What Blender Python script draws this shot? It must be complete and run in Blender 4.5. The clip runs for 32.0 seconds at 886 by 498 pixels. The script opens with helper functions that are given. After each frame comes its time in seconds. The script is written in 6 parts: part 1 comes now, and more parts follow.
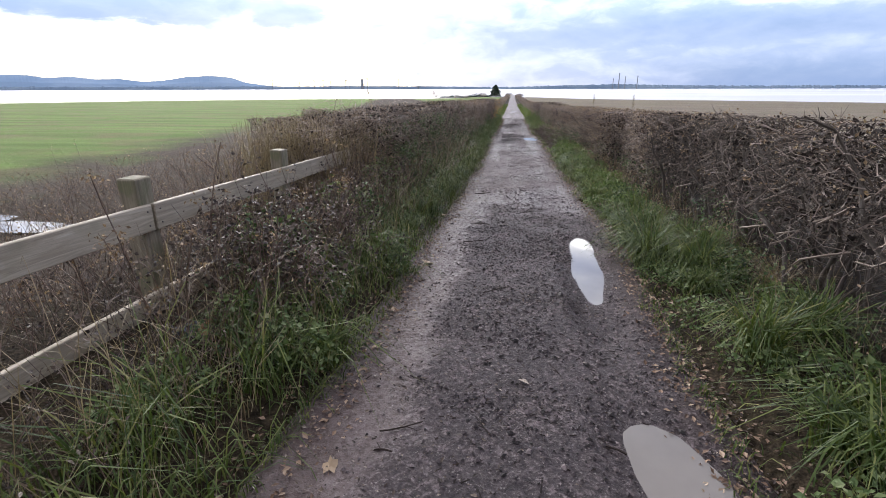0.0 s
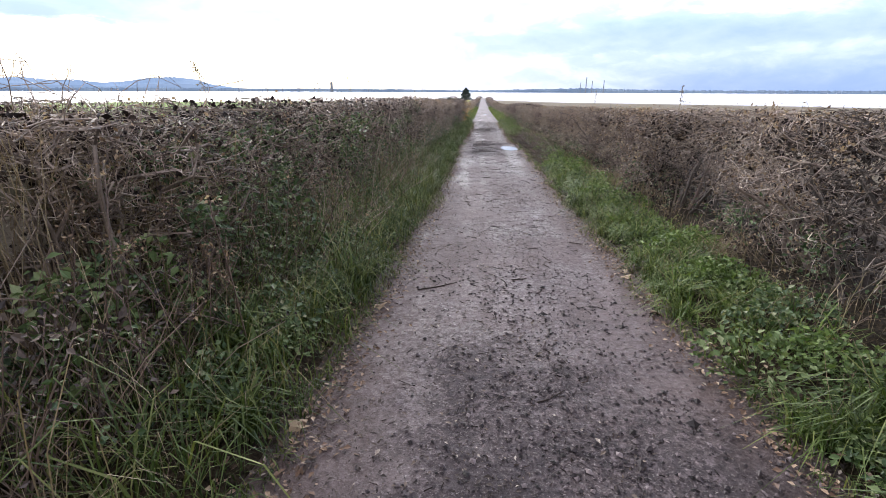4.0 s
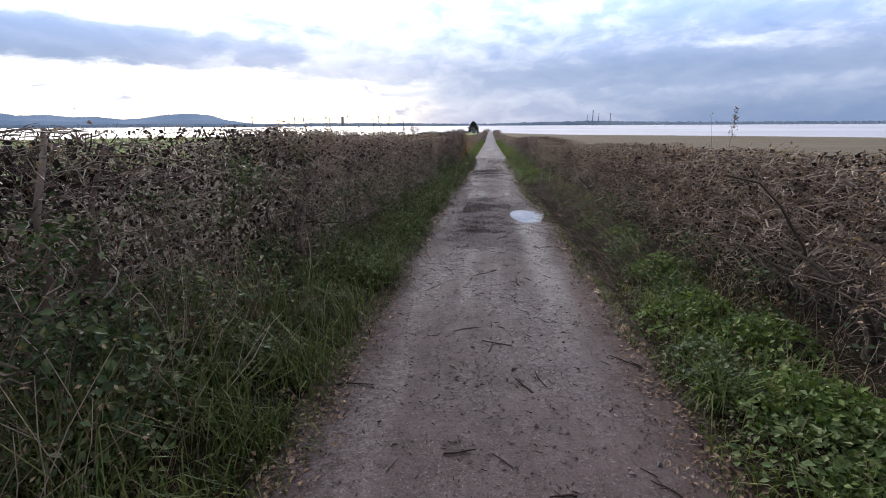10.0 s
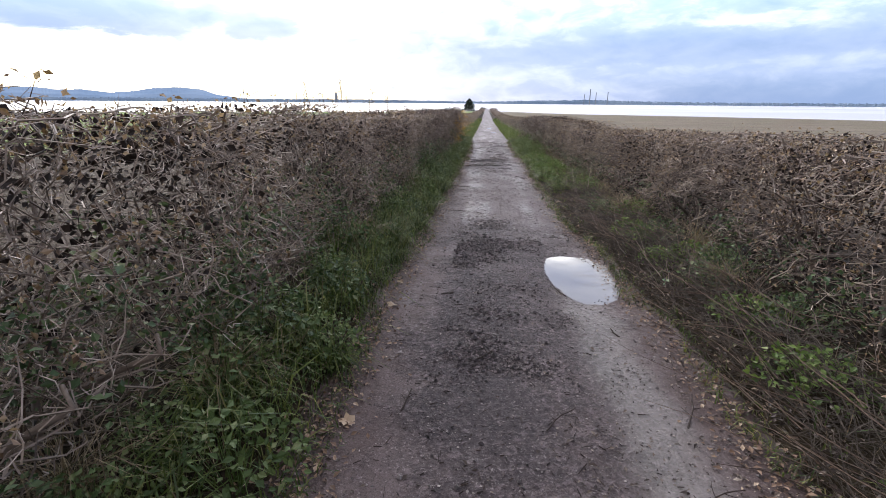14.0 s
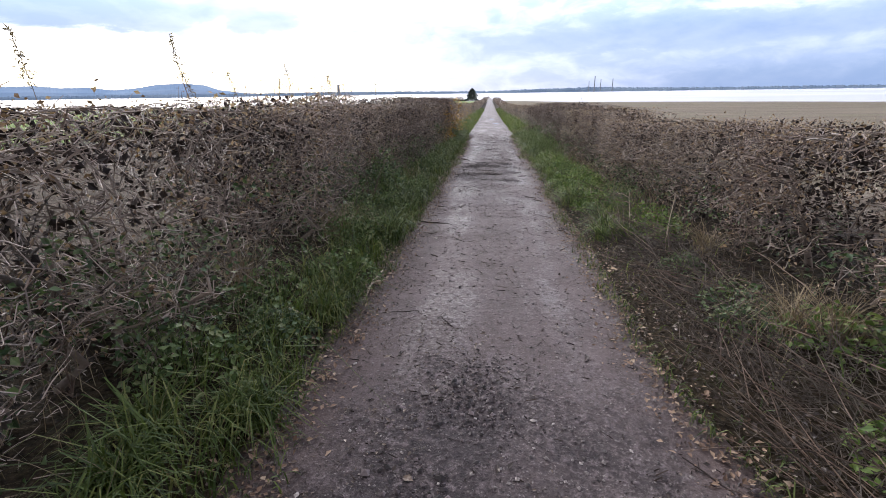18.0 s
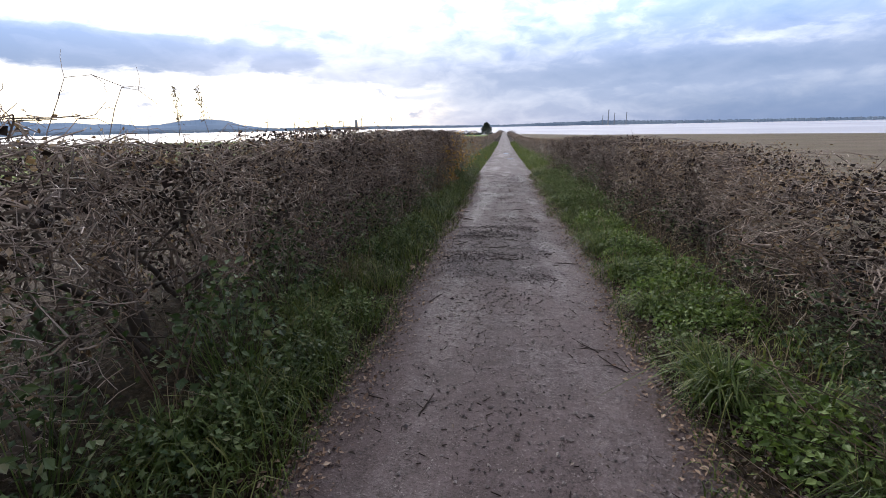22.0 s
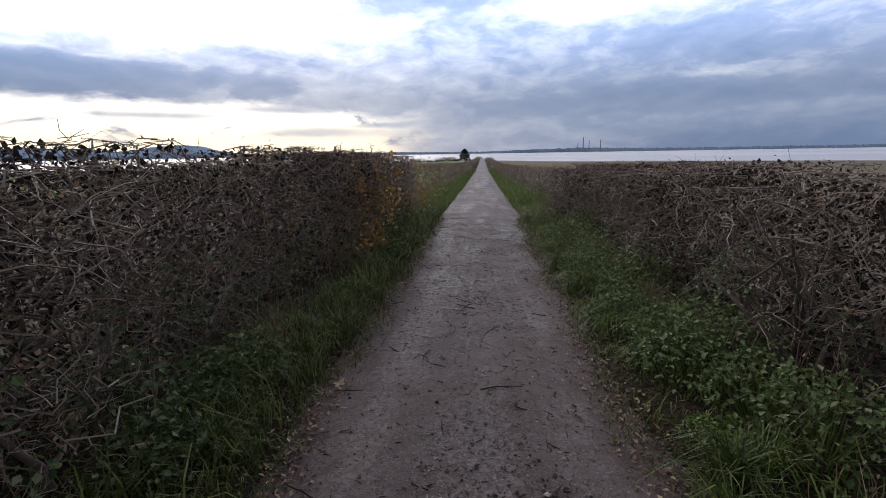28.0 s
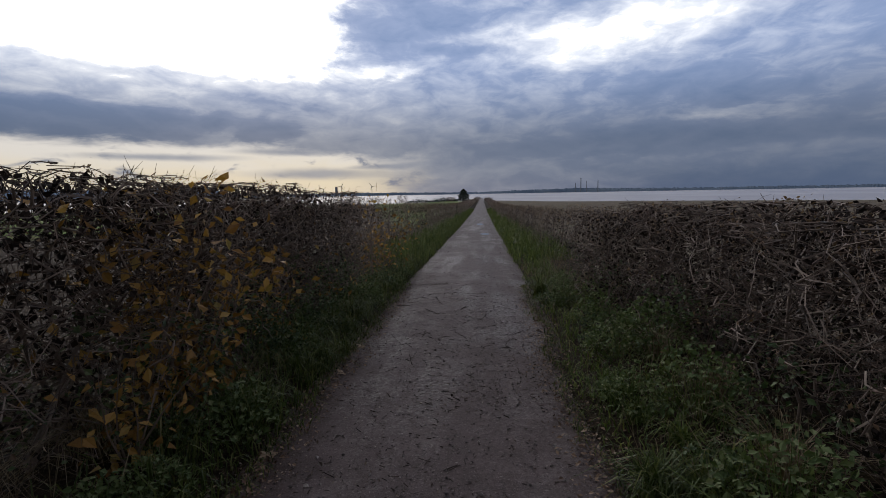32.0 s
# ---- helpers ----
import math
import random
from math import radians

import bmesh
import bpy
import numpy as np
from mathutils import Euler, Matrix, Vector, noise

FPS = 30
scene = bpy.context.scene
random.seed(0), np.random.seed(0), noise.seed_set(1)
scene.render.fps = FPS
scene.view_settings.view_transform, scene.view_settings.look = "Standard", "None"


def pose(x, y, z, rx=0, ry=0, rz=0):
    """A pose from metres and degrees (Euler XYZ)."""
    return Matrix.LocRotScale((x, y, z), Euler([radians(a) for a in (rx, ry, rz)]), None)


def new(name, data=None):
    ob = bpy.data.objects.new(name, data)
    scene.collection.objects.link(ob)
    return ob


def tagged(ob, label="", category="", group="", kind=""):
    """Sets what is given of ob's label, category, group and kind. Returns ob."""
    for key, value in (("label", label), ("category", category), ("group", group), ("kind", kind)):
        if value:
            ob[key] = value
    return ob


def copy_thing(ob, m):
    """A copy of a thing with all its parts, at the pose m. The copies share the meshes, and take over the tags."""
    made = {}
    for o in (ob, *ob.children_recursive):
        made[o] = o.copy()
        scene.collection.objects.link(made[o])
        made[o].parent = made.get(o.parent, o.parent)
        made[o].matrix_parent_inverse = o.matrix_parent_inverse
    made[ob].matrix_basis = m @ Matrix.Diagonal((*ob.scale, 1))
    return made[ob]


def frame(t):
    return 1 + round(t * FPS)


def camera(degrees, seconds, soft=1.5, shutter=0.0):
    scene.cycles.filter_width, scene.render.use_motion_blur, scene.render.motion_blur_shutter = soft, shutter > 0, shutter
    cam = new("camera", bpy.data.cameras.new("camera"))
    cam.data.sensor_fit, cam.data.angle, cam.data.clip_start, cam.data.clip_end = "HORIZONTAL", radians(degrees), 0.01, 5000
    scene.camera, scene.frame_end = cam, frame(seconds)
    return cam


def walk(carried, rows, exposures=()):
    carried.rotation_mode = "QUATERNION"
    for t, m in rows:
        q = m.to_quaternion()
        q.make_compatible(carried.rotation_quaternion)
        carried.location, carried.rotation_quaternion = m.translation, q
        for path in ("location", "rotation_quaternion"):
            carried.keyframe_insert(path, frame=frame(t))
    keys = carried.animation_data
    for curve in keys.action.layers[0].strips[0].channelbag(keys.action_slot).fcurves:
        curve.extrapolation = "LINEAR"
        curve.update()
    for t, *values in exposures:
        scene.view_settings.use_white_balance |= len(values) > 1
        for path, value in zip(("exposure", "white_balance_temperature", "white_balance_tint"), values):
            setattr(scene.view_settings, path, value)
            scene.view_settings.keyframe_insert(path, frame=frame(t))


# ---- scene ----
PATH = [
    (0, pose(-0.231, -0.009, 1.607, 70.60, 0.14, 8.16)),
    (0.5, pose(-0.248, 0.602, 1.574, 71.53, -0.34, 8.72)),
    (1, pose(-0.271, 1.196, 1.571, 72.39, -0.51, 9.13)),
    (1.5, pose(-0.302, 1.790, 1.516, 72.45, -0.20, 10.22)),
    (2, pose(-0.311, 2.380, 1.435, 71.33, -0.13, 8.81)),
    (2.5, pose(-0.315, 2.969, 1.365, 69.89, -0.21, 7.63)),
    (3, pose(-0.320, 3.570, 1.385, 70.15, -0.68, 6.37)),
    (3.5, pose(-0.332, 4.156, 1.352, 70.94, -0.56, 5.45)),
    (5.5, pose(-0.179, 7.362, 1.289, 70.77, 0.49, 3.45)),
    (6, pose(-0.086, 7.968, 1.255, 70.64, 0.64, 3.74)),
    (6.5, pose(-0.004, 8.563, 1.254, 70.63, 0.57, 3.94)),
    (7, pose(0.049, 9.159, 1.237, 71.04, 0.65, 4.69)),
    (7.5, pose(0.074, 9.763, 1.238, 71.71, 0.31, 5.75)),
    (8, pose(0.085, 10.345, 1.214, 72.55, 0.55, 6.63)),
    (8.5, pose(0.083, 10.911, 1.206, 73.38, 0.46, 7.30)),
    (9, pose(0.066, 11.465, 1.197, 73.92, 0.60, 6.48)),
    (9.5, pose(0.013, 12.018, 1.189, 74.25, 0.58, 6.66)),
    (10, pose(-0.060, 12.588, 1.197, 74.80, 0.29, 5.73)),
    (10.5, pose(-0.142, 13.196, 1.137, 74.65, 0.55, 5.34)),
    (11, pose(-0.228, 13.813, 1.126, 73.80, 0.35, 4.48)),
    (11.5, pose(-0.291, 14.424, 1.107, 73.14, 0.04, 3.89)),
    (12, pose(-0.362, 15.023, 1.114, 72.56, -0.29, 4.30)),
    (12.5, pose(-0.377, 15.625, 1.130, 72.56, -0.54, 4.61)),
    (13, pose(-0.350, 16.240, 1.136, 72.52, -0.53, 5.27)),
    (13.5, pose(-0.302, 16.858, 1.120, 72.71, -0.39, 5.45)),
    (15.5, pose(-0.297, 19.276, 0.978, 69.49, -0.60, 3.79)),
    (16, pose(-0.241, 19.826, 0.958, 69.67, -0.53, 4.06)),
    (16.5, pose(-0.192, 20.359, 0.935, 70.06, -0.40, 4.24)),
    (17, pose(-0.149, 20.876, 0.923, 70.37, 0.02, 4.50)),
    (17.5, pose(-0.126, 21.398, 0.918, 70.62, 0.44, 5.45)),
    (18, pose(-0.090, 21.929, 0.931, 71.13, 0.79, 5.55)),
    (18.5, pose(-0.045, 22.470, 0.923, 72.22, 1.13, 6.45)),
    (19, pose(0.024, 23.030, 0.928, 72.85, 1.25, 6.43)),
    (19.5, pose(0.063, 23.581, 0.911, 73.29, 1.21, 6.68)),
    (20, pose(0.093, 24.184, 0.931, 73.79, 0.78, 6.53)),
    (20.5, pose(0.066, 24.768, 0.890, 74.35, 0.95, 6.15)),
    (21, pose(0.039, 25.364, 0.889, 74.40, 0.90, 6.27)),
    (21.5, pose(0.000, 25.923, 0.855, 74.67, 0.86, 6.38)),
    (22, pose(-0.059, 26.503, 0.844, 75.05, 1.09, 7.39)),
    (22.5, pose(-0.076, 27.063, 0.826, 75.46, 1.20, 7.46)),
    (23, pose(-0.071, 27.633, 0.815, 75.26, 1.18, 8.00)),
    (23.5, pose(-0.074, 28.189, 0.812, 75.64, 1.25, 7.65)),
    (24, pose(-0.060, 28.759, 0.814, 76.24, 1.39, 7.42)),
    (24.5, pose(-0.024, 29.316, 0.789, 77.06, 1.26, 6.90)),
    (25, pose(0.013, 29.899, 0.779, 77.82, 1.25, 6.17)),
    (25.5, pose(0.059, 30.471, 0.721, 77.96, 1.19, 6.44)),
    (27.5, pose(0.036, 32.905, 0.684, 77.91, 1.02, 5.19)),
    (28, pose(0.078, 33.478, 0.686, 78.17, 0.93, 4.84)),
    (28.5, pose(0.102, 34.039, 0.662, 79.24, 1.34, 4.93)),
    (29, pose(0.138, 34.600, 0.662, 80.62, 1.29, 4.20)),
    (29.5, pose(0.181, 35.155, 0.635, 81.84, 1.35, 4.12)),
    (30, pose(0.232, 35.719, 0.608, 82.36, 1.34, 4.46)),
    (30.5, pose(0.285, 36.292, 0.578, 82.46, 1.30, 4.14)),
    (31, pose(0.331, 36.881, 0.591, 82.80, 0.98, 4.67)),
    (31.5, pose(0.344, 37.450, 0.587, 83.17, 0.82, 4.44)),
    (32, pose(0.317, 38.017, 0.581, 83.09, 1.01, 4.81)),
]
EXPO = [(t, stops, 6400, 13) for t, stops in ((0, 0.55), (1, 0.4), (2, 0.32), (3, 0.75), (6, 0.97), (7, 0.86), (9, 0.15), (11, 0.05), (13, 0.3), (16, 0.9), (17, 0.85), (19, 0.36), (21, 0.2), (23, -0.06), (25, -0.33), (28, -0.55), (30, -1.22), (32, -1.48))]
cam = camera(88.2, 32.0, soft=0.9, shutter=0.0)
walk(cam, PATH, exposures=EXPO)

# ---- world, sun ----
SUN_AZ, SUN_EL = radians(24), radians(26)          # left of the track's line, above the water
SUN_DIR = Vector((-math.sin(SUN_AZ) * math.cos(SUN_EL), math.cos(SUN_AZ) * math.cos(SUN_EL), math.sin(SUN_EL)))


class Nodes:
    """Small writer for node trees."""

    def __init__(self, tree):
        self.tree = tree
        tree.nodes.clear()

    def add(self, kind, _out=0, **given):
        node = self.tree.nodes.new(kind)
        for key, value in given.items():
            if key.startswith("i_"):
                tag = key[2:]
                slot = node.inputs[int(tag)] if tag.isdigit() else node.inputs[tag.replace("_", " ")]
                if isinstance(value, bpy.types.NodeSocket):
                    self.tree.links.new(value, slot)
                else:
                    slot.default_value = value
            else:
                setattr(node, key, value)
        return node.outputs[_out] if len(node.outputs) else None

    def maths(self, op, a, b=0.0, c=0.0, clamp=False):
        return self.add("ShaderNodeMath", operation=op, use_clamp=clamp, i_0=a, i_1=b, i_2=c)

    def span(self, v, lo, hi, to_lo=0.0, to_hi=1.0, kind="SMOOTHSTEP"):
        return self.add("ShaderNodeMapRange", interpolation_type=kind, i_0=v, i_1=lo, i_2=hi, i_3=to_lo, i_4=to_hi)

    def mix(self, f, a, b, kind="MIX"):
        node = self.tree.nodes.new("ShaderNodeMix")
        node.data_type, node.blend_type = "RGBA", kind
        for slot, value in zip((node.inputs[0], node.inputs[6], node.inputs[7]), (f, a, b)):
            if isinstance(value, bpy.types.NodeSocket):
                self.tree.links.new(value, slot)
            else:
                slot.default_value = value if isinstance(value, float) else (*value, 1)
        return node.outputs[2]

    def noise(self, vector, scale, detail=4.0, rough=0.55, out=0, warp=0.0):
        return self.add("ShaderNodeTexNoise", out, i_Vector=vector, i_Scale=scale, i_Detail=detail, i_Roughness=rough, i_Distortion=warp)


def ramp(n, f, *stops):
    node = n.tree.nodes.new("ShaderNodeValToRGB")
    n.tree.links.new(f, node.inputs[0])
    while len(node.color_ramp.elements) < len(stops):
        node.color_ramp.elements.new(0.5)
    for e, (at, colour) in zip(node.color_ramp.elements, stops):
        e.position, e.color = at, (*colour, 1)
    return node.outputs[0]


def make_world():
    world = bpy.data.worlds.new("sky")
    scene.world = world
    world.use_nodes = True
    n = Nodes(world.node_tree)
    way = n.add("ShaderNodeTexCoord")
    x, y, z = (n.add("ShaderNodeSeparateXYZ", k, i_0=way) for k in range(3))
    up = n.maths("MAXIMUM", z, 0.0)
    towards = n.add("ShaderNodeVectorMath", 1, operation="DOT_PRODUCT", i_0=way, i_1=tuple(SUN_DIR))
    # bearing (left of the track's line) and height in degrees, ruffled so that no cloud has a plain outline
    az = n.maths("MULTIPLY", n.maths("ARCTAN2", n.maths("MULTIPLY", x, -1.0), y), 57.3)
    el = n.maths("MULTIPLY", n.maths("ARCSINE", z), 57.3)
    chart = n.add("ShaderNodeCombineXYZ", i_0=n.maths("MULTIPLY", az, 0.10), i_1=n.maths("MULTIPLY", el, 0.30), i_2=3.7)
    ruffle = n.noise(chart, 1.0, 9.0, 0.62, out=1, warp=0.3)
    ra, re = (n.add("ShaderNodeSeparateXYZ", k, i_0=ruffle) for k in range(2))
    az_calm, el_calm = n.maths("ADD", az, n.maths("MULTIPLY_ADD", ra, 4.0, -2.0)), n.maths("ADD", el, n.maths("MULTIPLY_ADD", re, 1.0, -0.5))
    az = n.maths("ADD", az, n.maths("MULTIPLY_ADD", ra, 13.0, -6.5))
    el = n.maths("ADD", el, n.maths("MULTIPLY_ADD", re, 4.4, -2.2))
    fine = n.noise(n.add("ShaderNodeMapping", i_0=chart, i_Scale=(1.9, 1.5, 1.0), i_Rotation=(0, 0, radians(7))), 1.3, 9.0, 0.57, warp=0.35)

    def bank(a, e, wide, tall, tilt=0.0, soft=0.55, calm=False):
        """How far a direction lies inside a bank of cloud at bearing a and height e."""
        u, v = n.maths("SUBTRACT", az_calm if calm else az, a), n.maths("SUBTRACT", el_calm if calm else el, e)
        v = n.maths("ADD", v, n.maths("MULTIPLY", u, tilt))
        u, v = n.maths("DIVIDE", u, wide), n.maths("DIVIDE", v, tall)
        r = n.maths("SQRT", n.maths("ADD", n.maths("MULTIPLY", u, u), n.maths("MULTIPLY", v, v)))
        return n.span(r, 1.0 + soft, max(1.0 - soft, 0.0))

    # how thin the cloud is: 0 heavy grey-blue, 1 the bright opening
    thin = n.maths("ADD", n.span(az, -14.0, 26.0, 0.33, 0.50), n.maths("MULTIPLY", n.maths("SUBTRACT", fine, 0.5), n.span(el, 4.0, 13.0, 0.45, 0.85)))
    for a, e, wide, tall, tilt, soft, amount in (
            (36, 12.6, 17, 1.6, 0.0, 0.8, 0.16),        # pale shelf under the opening
            (46, 7.3, 13, 1.9, 0.02, 0.5, -0.42),       # heavy slate bank
            (31, 8.6, 6, 0.8, 0.0, 0.8, -0.24),
            (25.5, 7.0, 3.0, 1.1, 0.0, 0.5, -0.30),     # separate dark puff
            (24, 10.4, 5.5, 0.8, -0.05, 0.7, -0.22),
            (9, 19.8, 8.5, 3.4, 0.10, 0.5, -0.20),      # dark edge beside the opening
            (3, 16.4, 5.0, 0.9, 0.0, 0.6, -0.16),
            (-10, 17.0, 9, 2.2, 0.05, 0.9, 0.36),       # broken bright patches
            (-20, 17.6, 9, 2.4, 0.03, 0.9, 0.36),
            (-9.5, 13.9, 4.5, 1.1, -0.1, 0.9, 0.20),
            (12, 14.2, 3.0, 0.6, 0.12, 0.7, 0.30),      # bright tear
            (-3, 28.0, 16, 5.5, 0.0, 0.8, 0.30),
            (-24, 10.6, 10, 1.3, -0.06, 0.8, -0.16),
            (-27, 8.0, 6.5, 0.5, 0.03, 0.8, 0.16),
            (-22, 5.6, 22, 1.0, 0.0, 0.8, -0.15),
            (-13, 4.2, 4.5, 0.3, 0.06, 0.7, -0.10)):
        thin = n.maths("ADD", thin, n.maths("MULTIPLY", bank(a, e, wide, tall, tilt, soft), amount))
    opening = n.maths("MULTIPLY", n.span(el, 12.8, 14.6), n.maths("MULTIPLY", n.span(az, 14.5, 18.0), n.span(az, 74.0, 60.0)))
    opening = n.maths("MULTIPLY", opening, n.span(el, 44.0, 34.0))
    thin = n.maths("ADD", thin, n.maths("MULTIPLY", opening, 0.62))
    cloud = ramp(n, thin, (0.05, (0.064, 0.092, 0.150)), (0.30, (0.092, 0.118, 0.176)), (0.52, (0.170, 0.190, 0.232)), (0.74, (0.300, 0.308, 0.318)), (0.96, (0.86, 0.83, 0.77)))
    cloud = n.mix(1.0, cloud, (4.0, 4.0, 4.0), "MULTIPLY")
    # clear pale strip under the cloud towards the sun, with thin grey bars
    strip = n.maths("MULTIPLY", n.span(n.maths("SUBTRACT", el, n.span(az, 10.0, 40.0, 0.0, 1.2)), 5.4, 3.9), n.span(az, 5.0, 17.0))
    strip = n.maths("MULTIPLY", strip, n.span(az, 78.0, 62.0))
    bars = 0.0
    for a, e, wide, tall, tilt in ((20, 2.6, 6, 0.55, 0.0), (11, 3.5, 5, 0.30, 0.05), (23, 5.0, 5, 0.35, 0.0), (36, 4.3, 6, 0.3, 0.0)):
        bars = n.maths("MAXIMUM", bars, bank(a, e, wide, tall, tilt, 0.8, True))
    strip = n.maths("MULTIPLY", strip, n.maths("SUBTRACT", 1.0, n.maths("MULTIPLY", bars, 0.85)))
    strip = n.maths("MULTIPLY", strip, n.span(fine, 0.26, 0.44))
    cloud = n.mix(strip, cloud, n.mix(n.span(el, 5.2, 1.5), (2.1, 2.0, 1.8), (2.1, 1.85, 1.35)))
    # rain-blue horizon away from the sun
    rain = n.maths("MULTIPLY", n.span(el, 4.2, 0.6), n.span(az, -8.0, -24.0))
    cloud = n.mix(n.maths("MULTIPLY", rain, 0.80), cloud, (0.17, 0.285, 0.52))
    # the high cloud is brighter than the low
    cloud = n.mix(1.0, cloud, n.mix(n.span(up, 0.09, 0.27), (1.0, 1.0, 1.0), (2.35, 2.4, 2.45)), "MULTIPLY")
    # overcast overhead and on the land side
    low = n.maths("ADD", up, 0.10)
    flat = n.add("ShaderNodeCombineXYZ", i_0=n.maths("DIVIDE", x, low), i_1=n.maths("DIVIDE", y, low), i_2=0.0)
    sheet = n.span(n.noise(flat, 0.8, 6.0, 0.55, warp=0.4), 0.40, 0.62)
    cloud = n.mix(n.span(towards, 0.25, -0.35), cloud, n.mix(sheet, (0.46, 0.47, 0.52), (0.72, 0.71, 0.74)))
    cloud = n.mix(n.span(up, 0.42, 0.78), cloud, n.mix(sheet, (0.60, 0.60, 0.64), (1.30, 1.27, 1.28)))
    clear = n.add("ShaderNodeTexSky", sky_type="NISHITA", sun_disc=False, sun_elevation=SUN_EL, sun_rotation=-SUN_AZ)
    clear = n.mix(1.0, clear, (0.10, 0.10, 0.10), "MULTIPLY")
    sky = n.mix(0.10, cloud, clear)
    shade = n.add("ShaderNodeBackground", i_Color=sky, i_Strength=1.0)
    n.add("ShaderNodeOutputWorld", i_Surface=shade)


make_world()
sun = new("sun", bpy.data.lights.new("sun", "SUN"))
sun.data.energy, sun.data.angle, sun.data.color = 1.5, radians(48), (1.0, 0.94, 0.86)
sun.rotation_mode = "QUATERNION"
sun.rotation_quaternion = SUN_DIR.to_track_quat("Z", "Y")


# ---- materials ----
def material(name, build):
    m = bpy.data.materials.new(name)
    m.use_nodes = True
    n = Nodes(m.node_tree)
    slots = build(n)
    bump = slots.pop("bump", None)
    if bump:
        slots["Normal"] = n.add("ShaderNodeBump", i_Height=bump[0], i_Strength=bump[1], i_Distance=bump[2])
    glow = slots.pop("glow", 0.0)
    shade = n.tree.nodes.new("ShaderNodeBsdfPrincipled")
    for key, value in slots.items():
        if isinstance(value, bpy.types.NodeSocket):
            n.tree.links.new(value, shade.inputs[key])
        else:
            shade.inputs[key].default_value = (*value, 1) if isinstance(value, tuple) else value
    shade = shade.outputs[0]
    if glow:       # thin leaf: part of the light passes through, yellower
        warm = n.mix(1.0, slots["Base Color"], (1.12, 1.12, 0.58), "MULTIPLY")
        shade = n.add("ShaderNodeMixShader", i_0=glow, i_1=shade, i_2=n.add("ShaderNodeBsdfTranslucent", i_Color=warm))
    n.add("ShaderNodeOutputMaterial", i_Surface=shade)
    return m


def place(n):
    return n.add("ShaderNodeNewGeometry")


def island(n):
    return n.add("ShaderNodeNewGeometry", 8)


def own(n):
    return n.add("ShaderNodeObjectInfo", 5)


def many(*stops, rough=0.75, spread=0.5, shine=0.3, through_light=0.0):
    """Colour that differs from piece to piece and in soft patches from place to place."""
    def build(n):
        at = place(n)
        patch = n.maths("ADD", n.maths("MULTIPLY", n.noise(at, 1.1, 2.0), 0.9), n.maths("MULTIPLY_ADD", n.noise(at, 5.5, 2.0), 1.1, -0.5))
        f = n.maths("ADD", n.maths("MULTIPLY", island(n), spread), n.maths("MULTIPLY", patch, 1.0 - spread))
        slots = {"Base Color": ramp(n, n.maths("ADD", f, n.maths("MULTIPLY", n.maths("SUBTRACT", n.noise(at, 90.0, 2.0), 0.5), 0.25)), *stops), "Roughness": rough, "Specular IOR Level": shine}
        slots["glow"] = through_light
        return slots
    return build


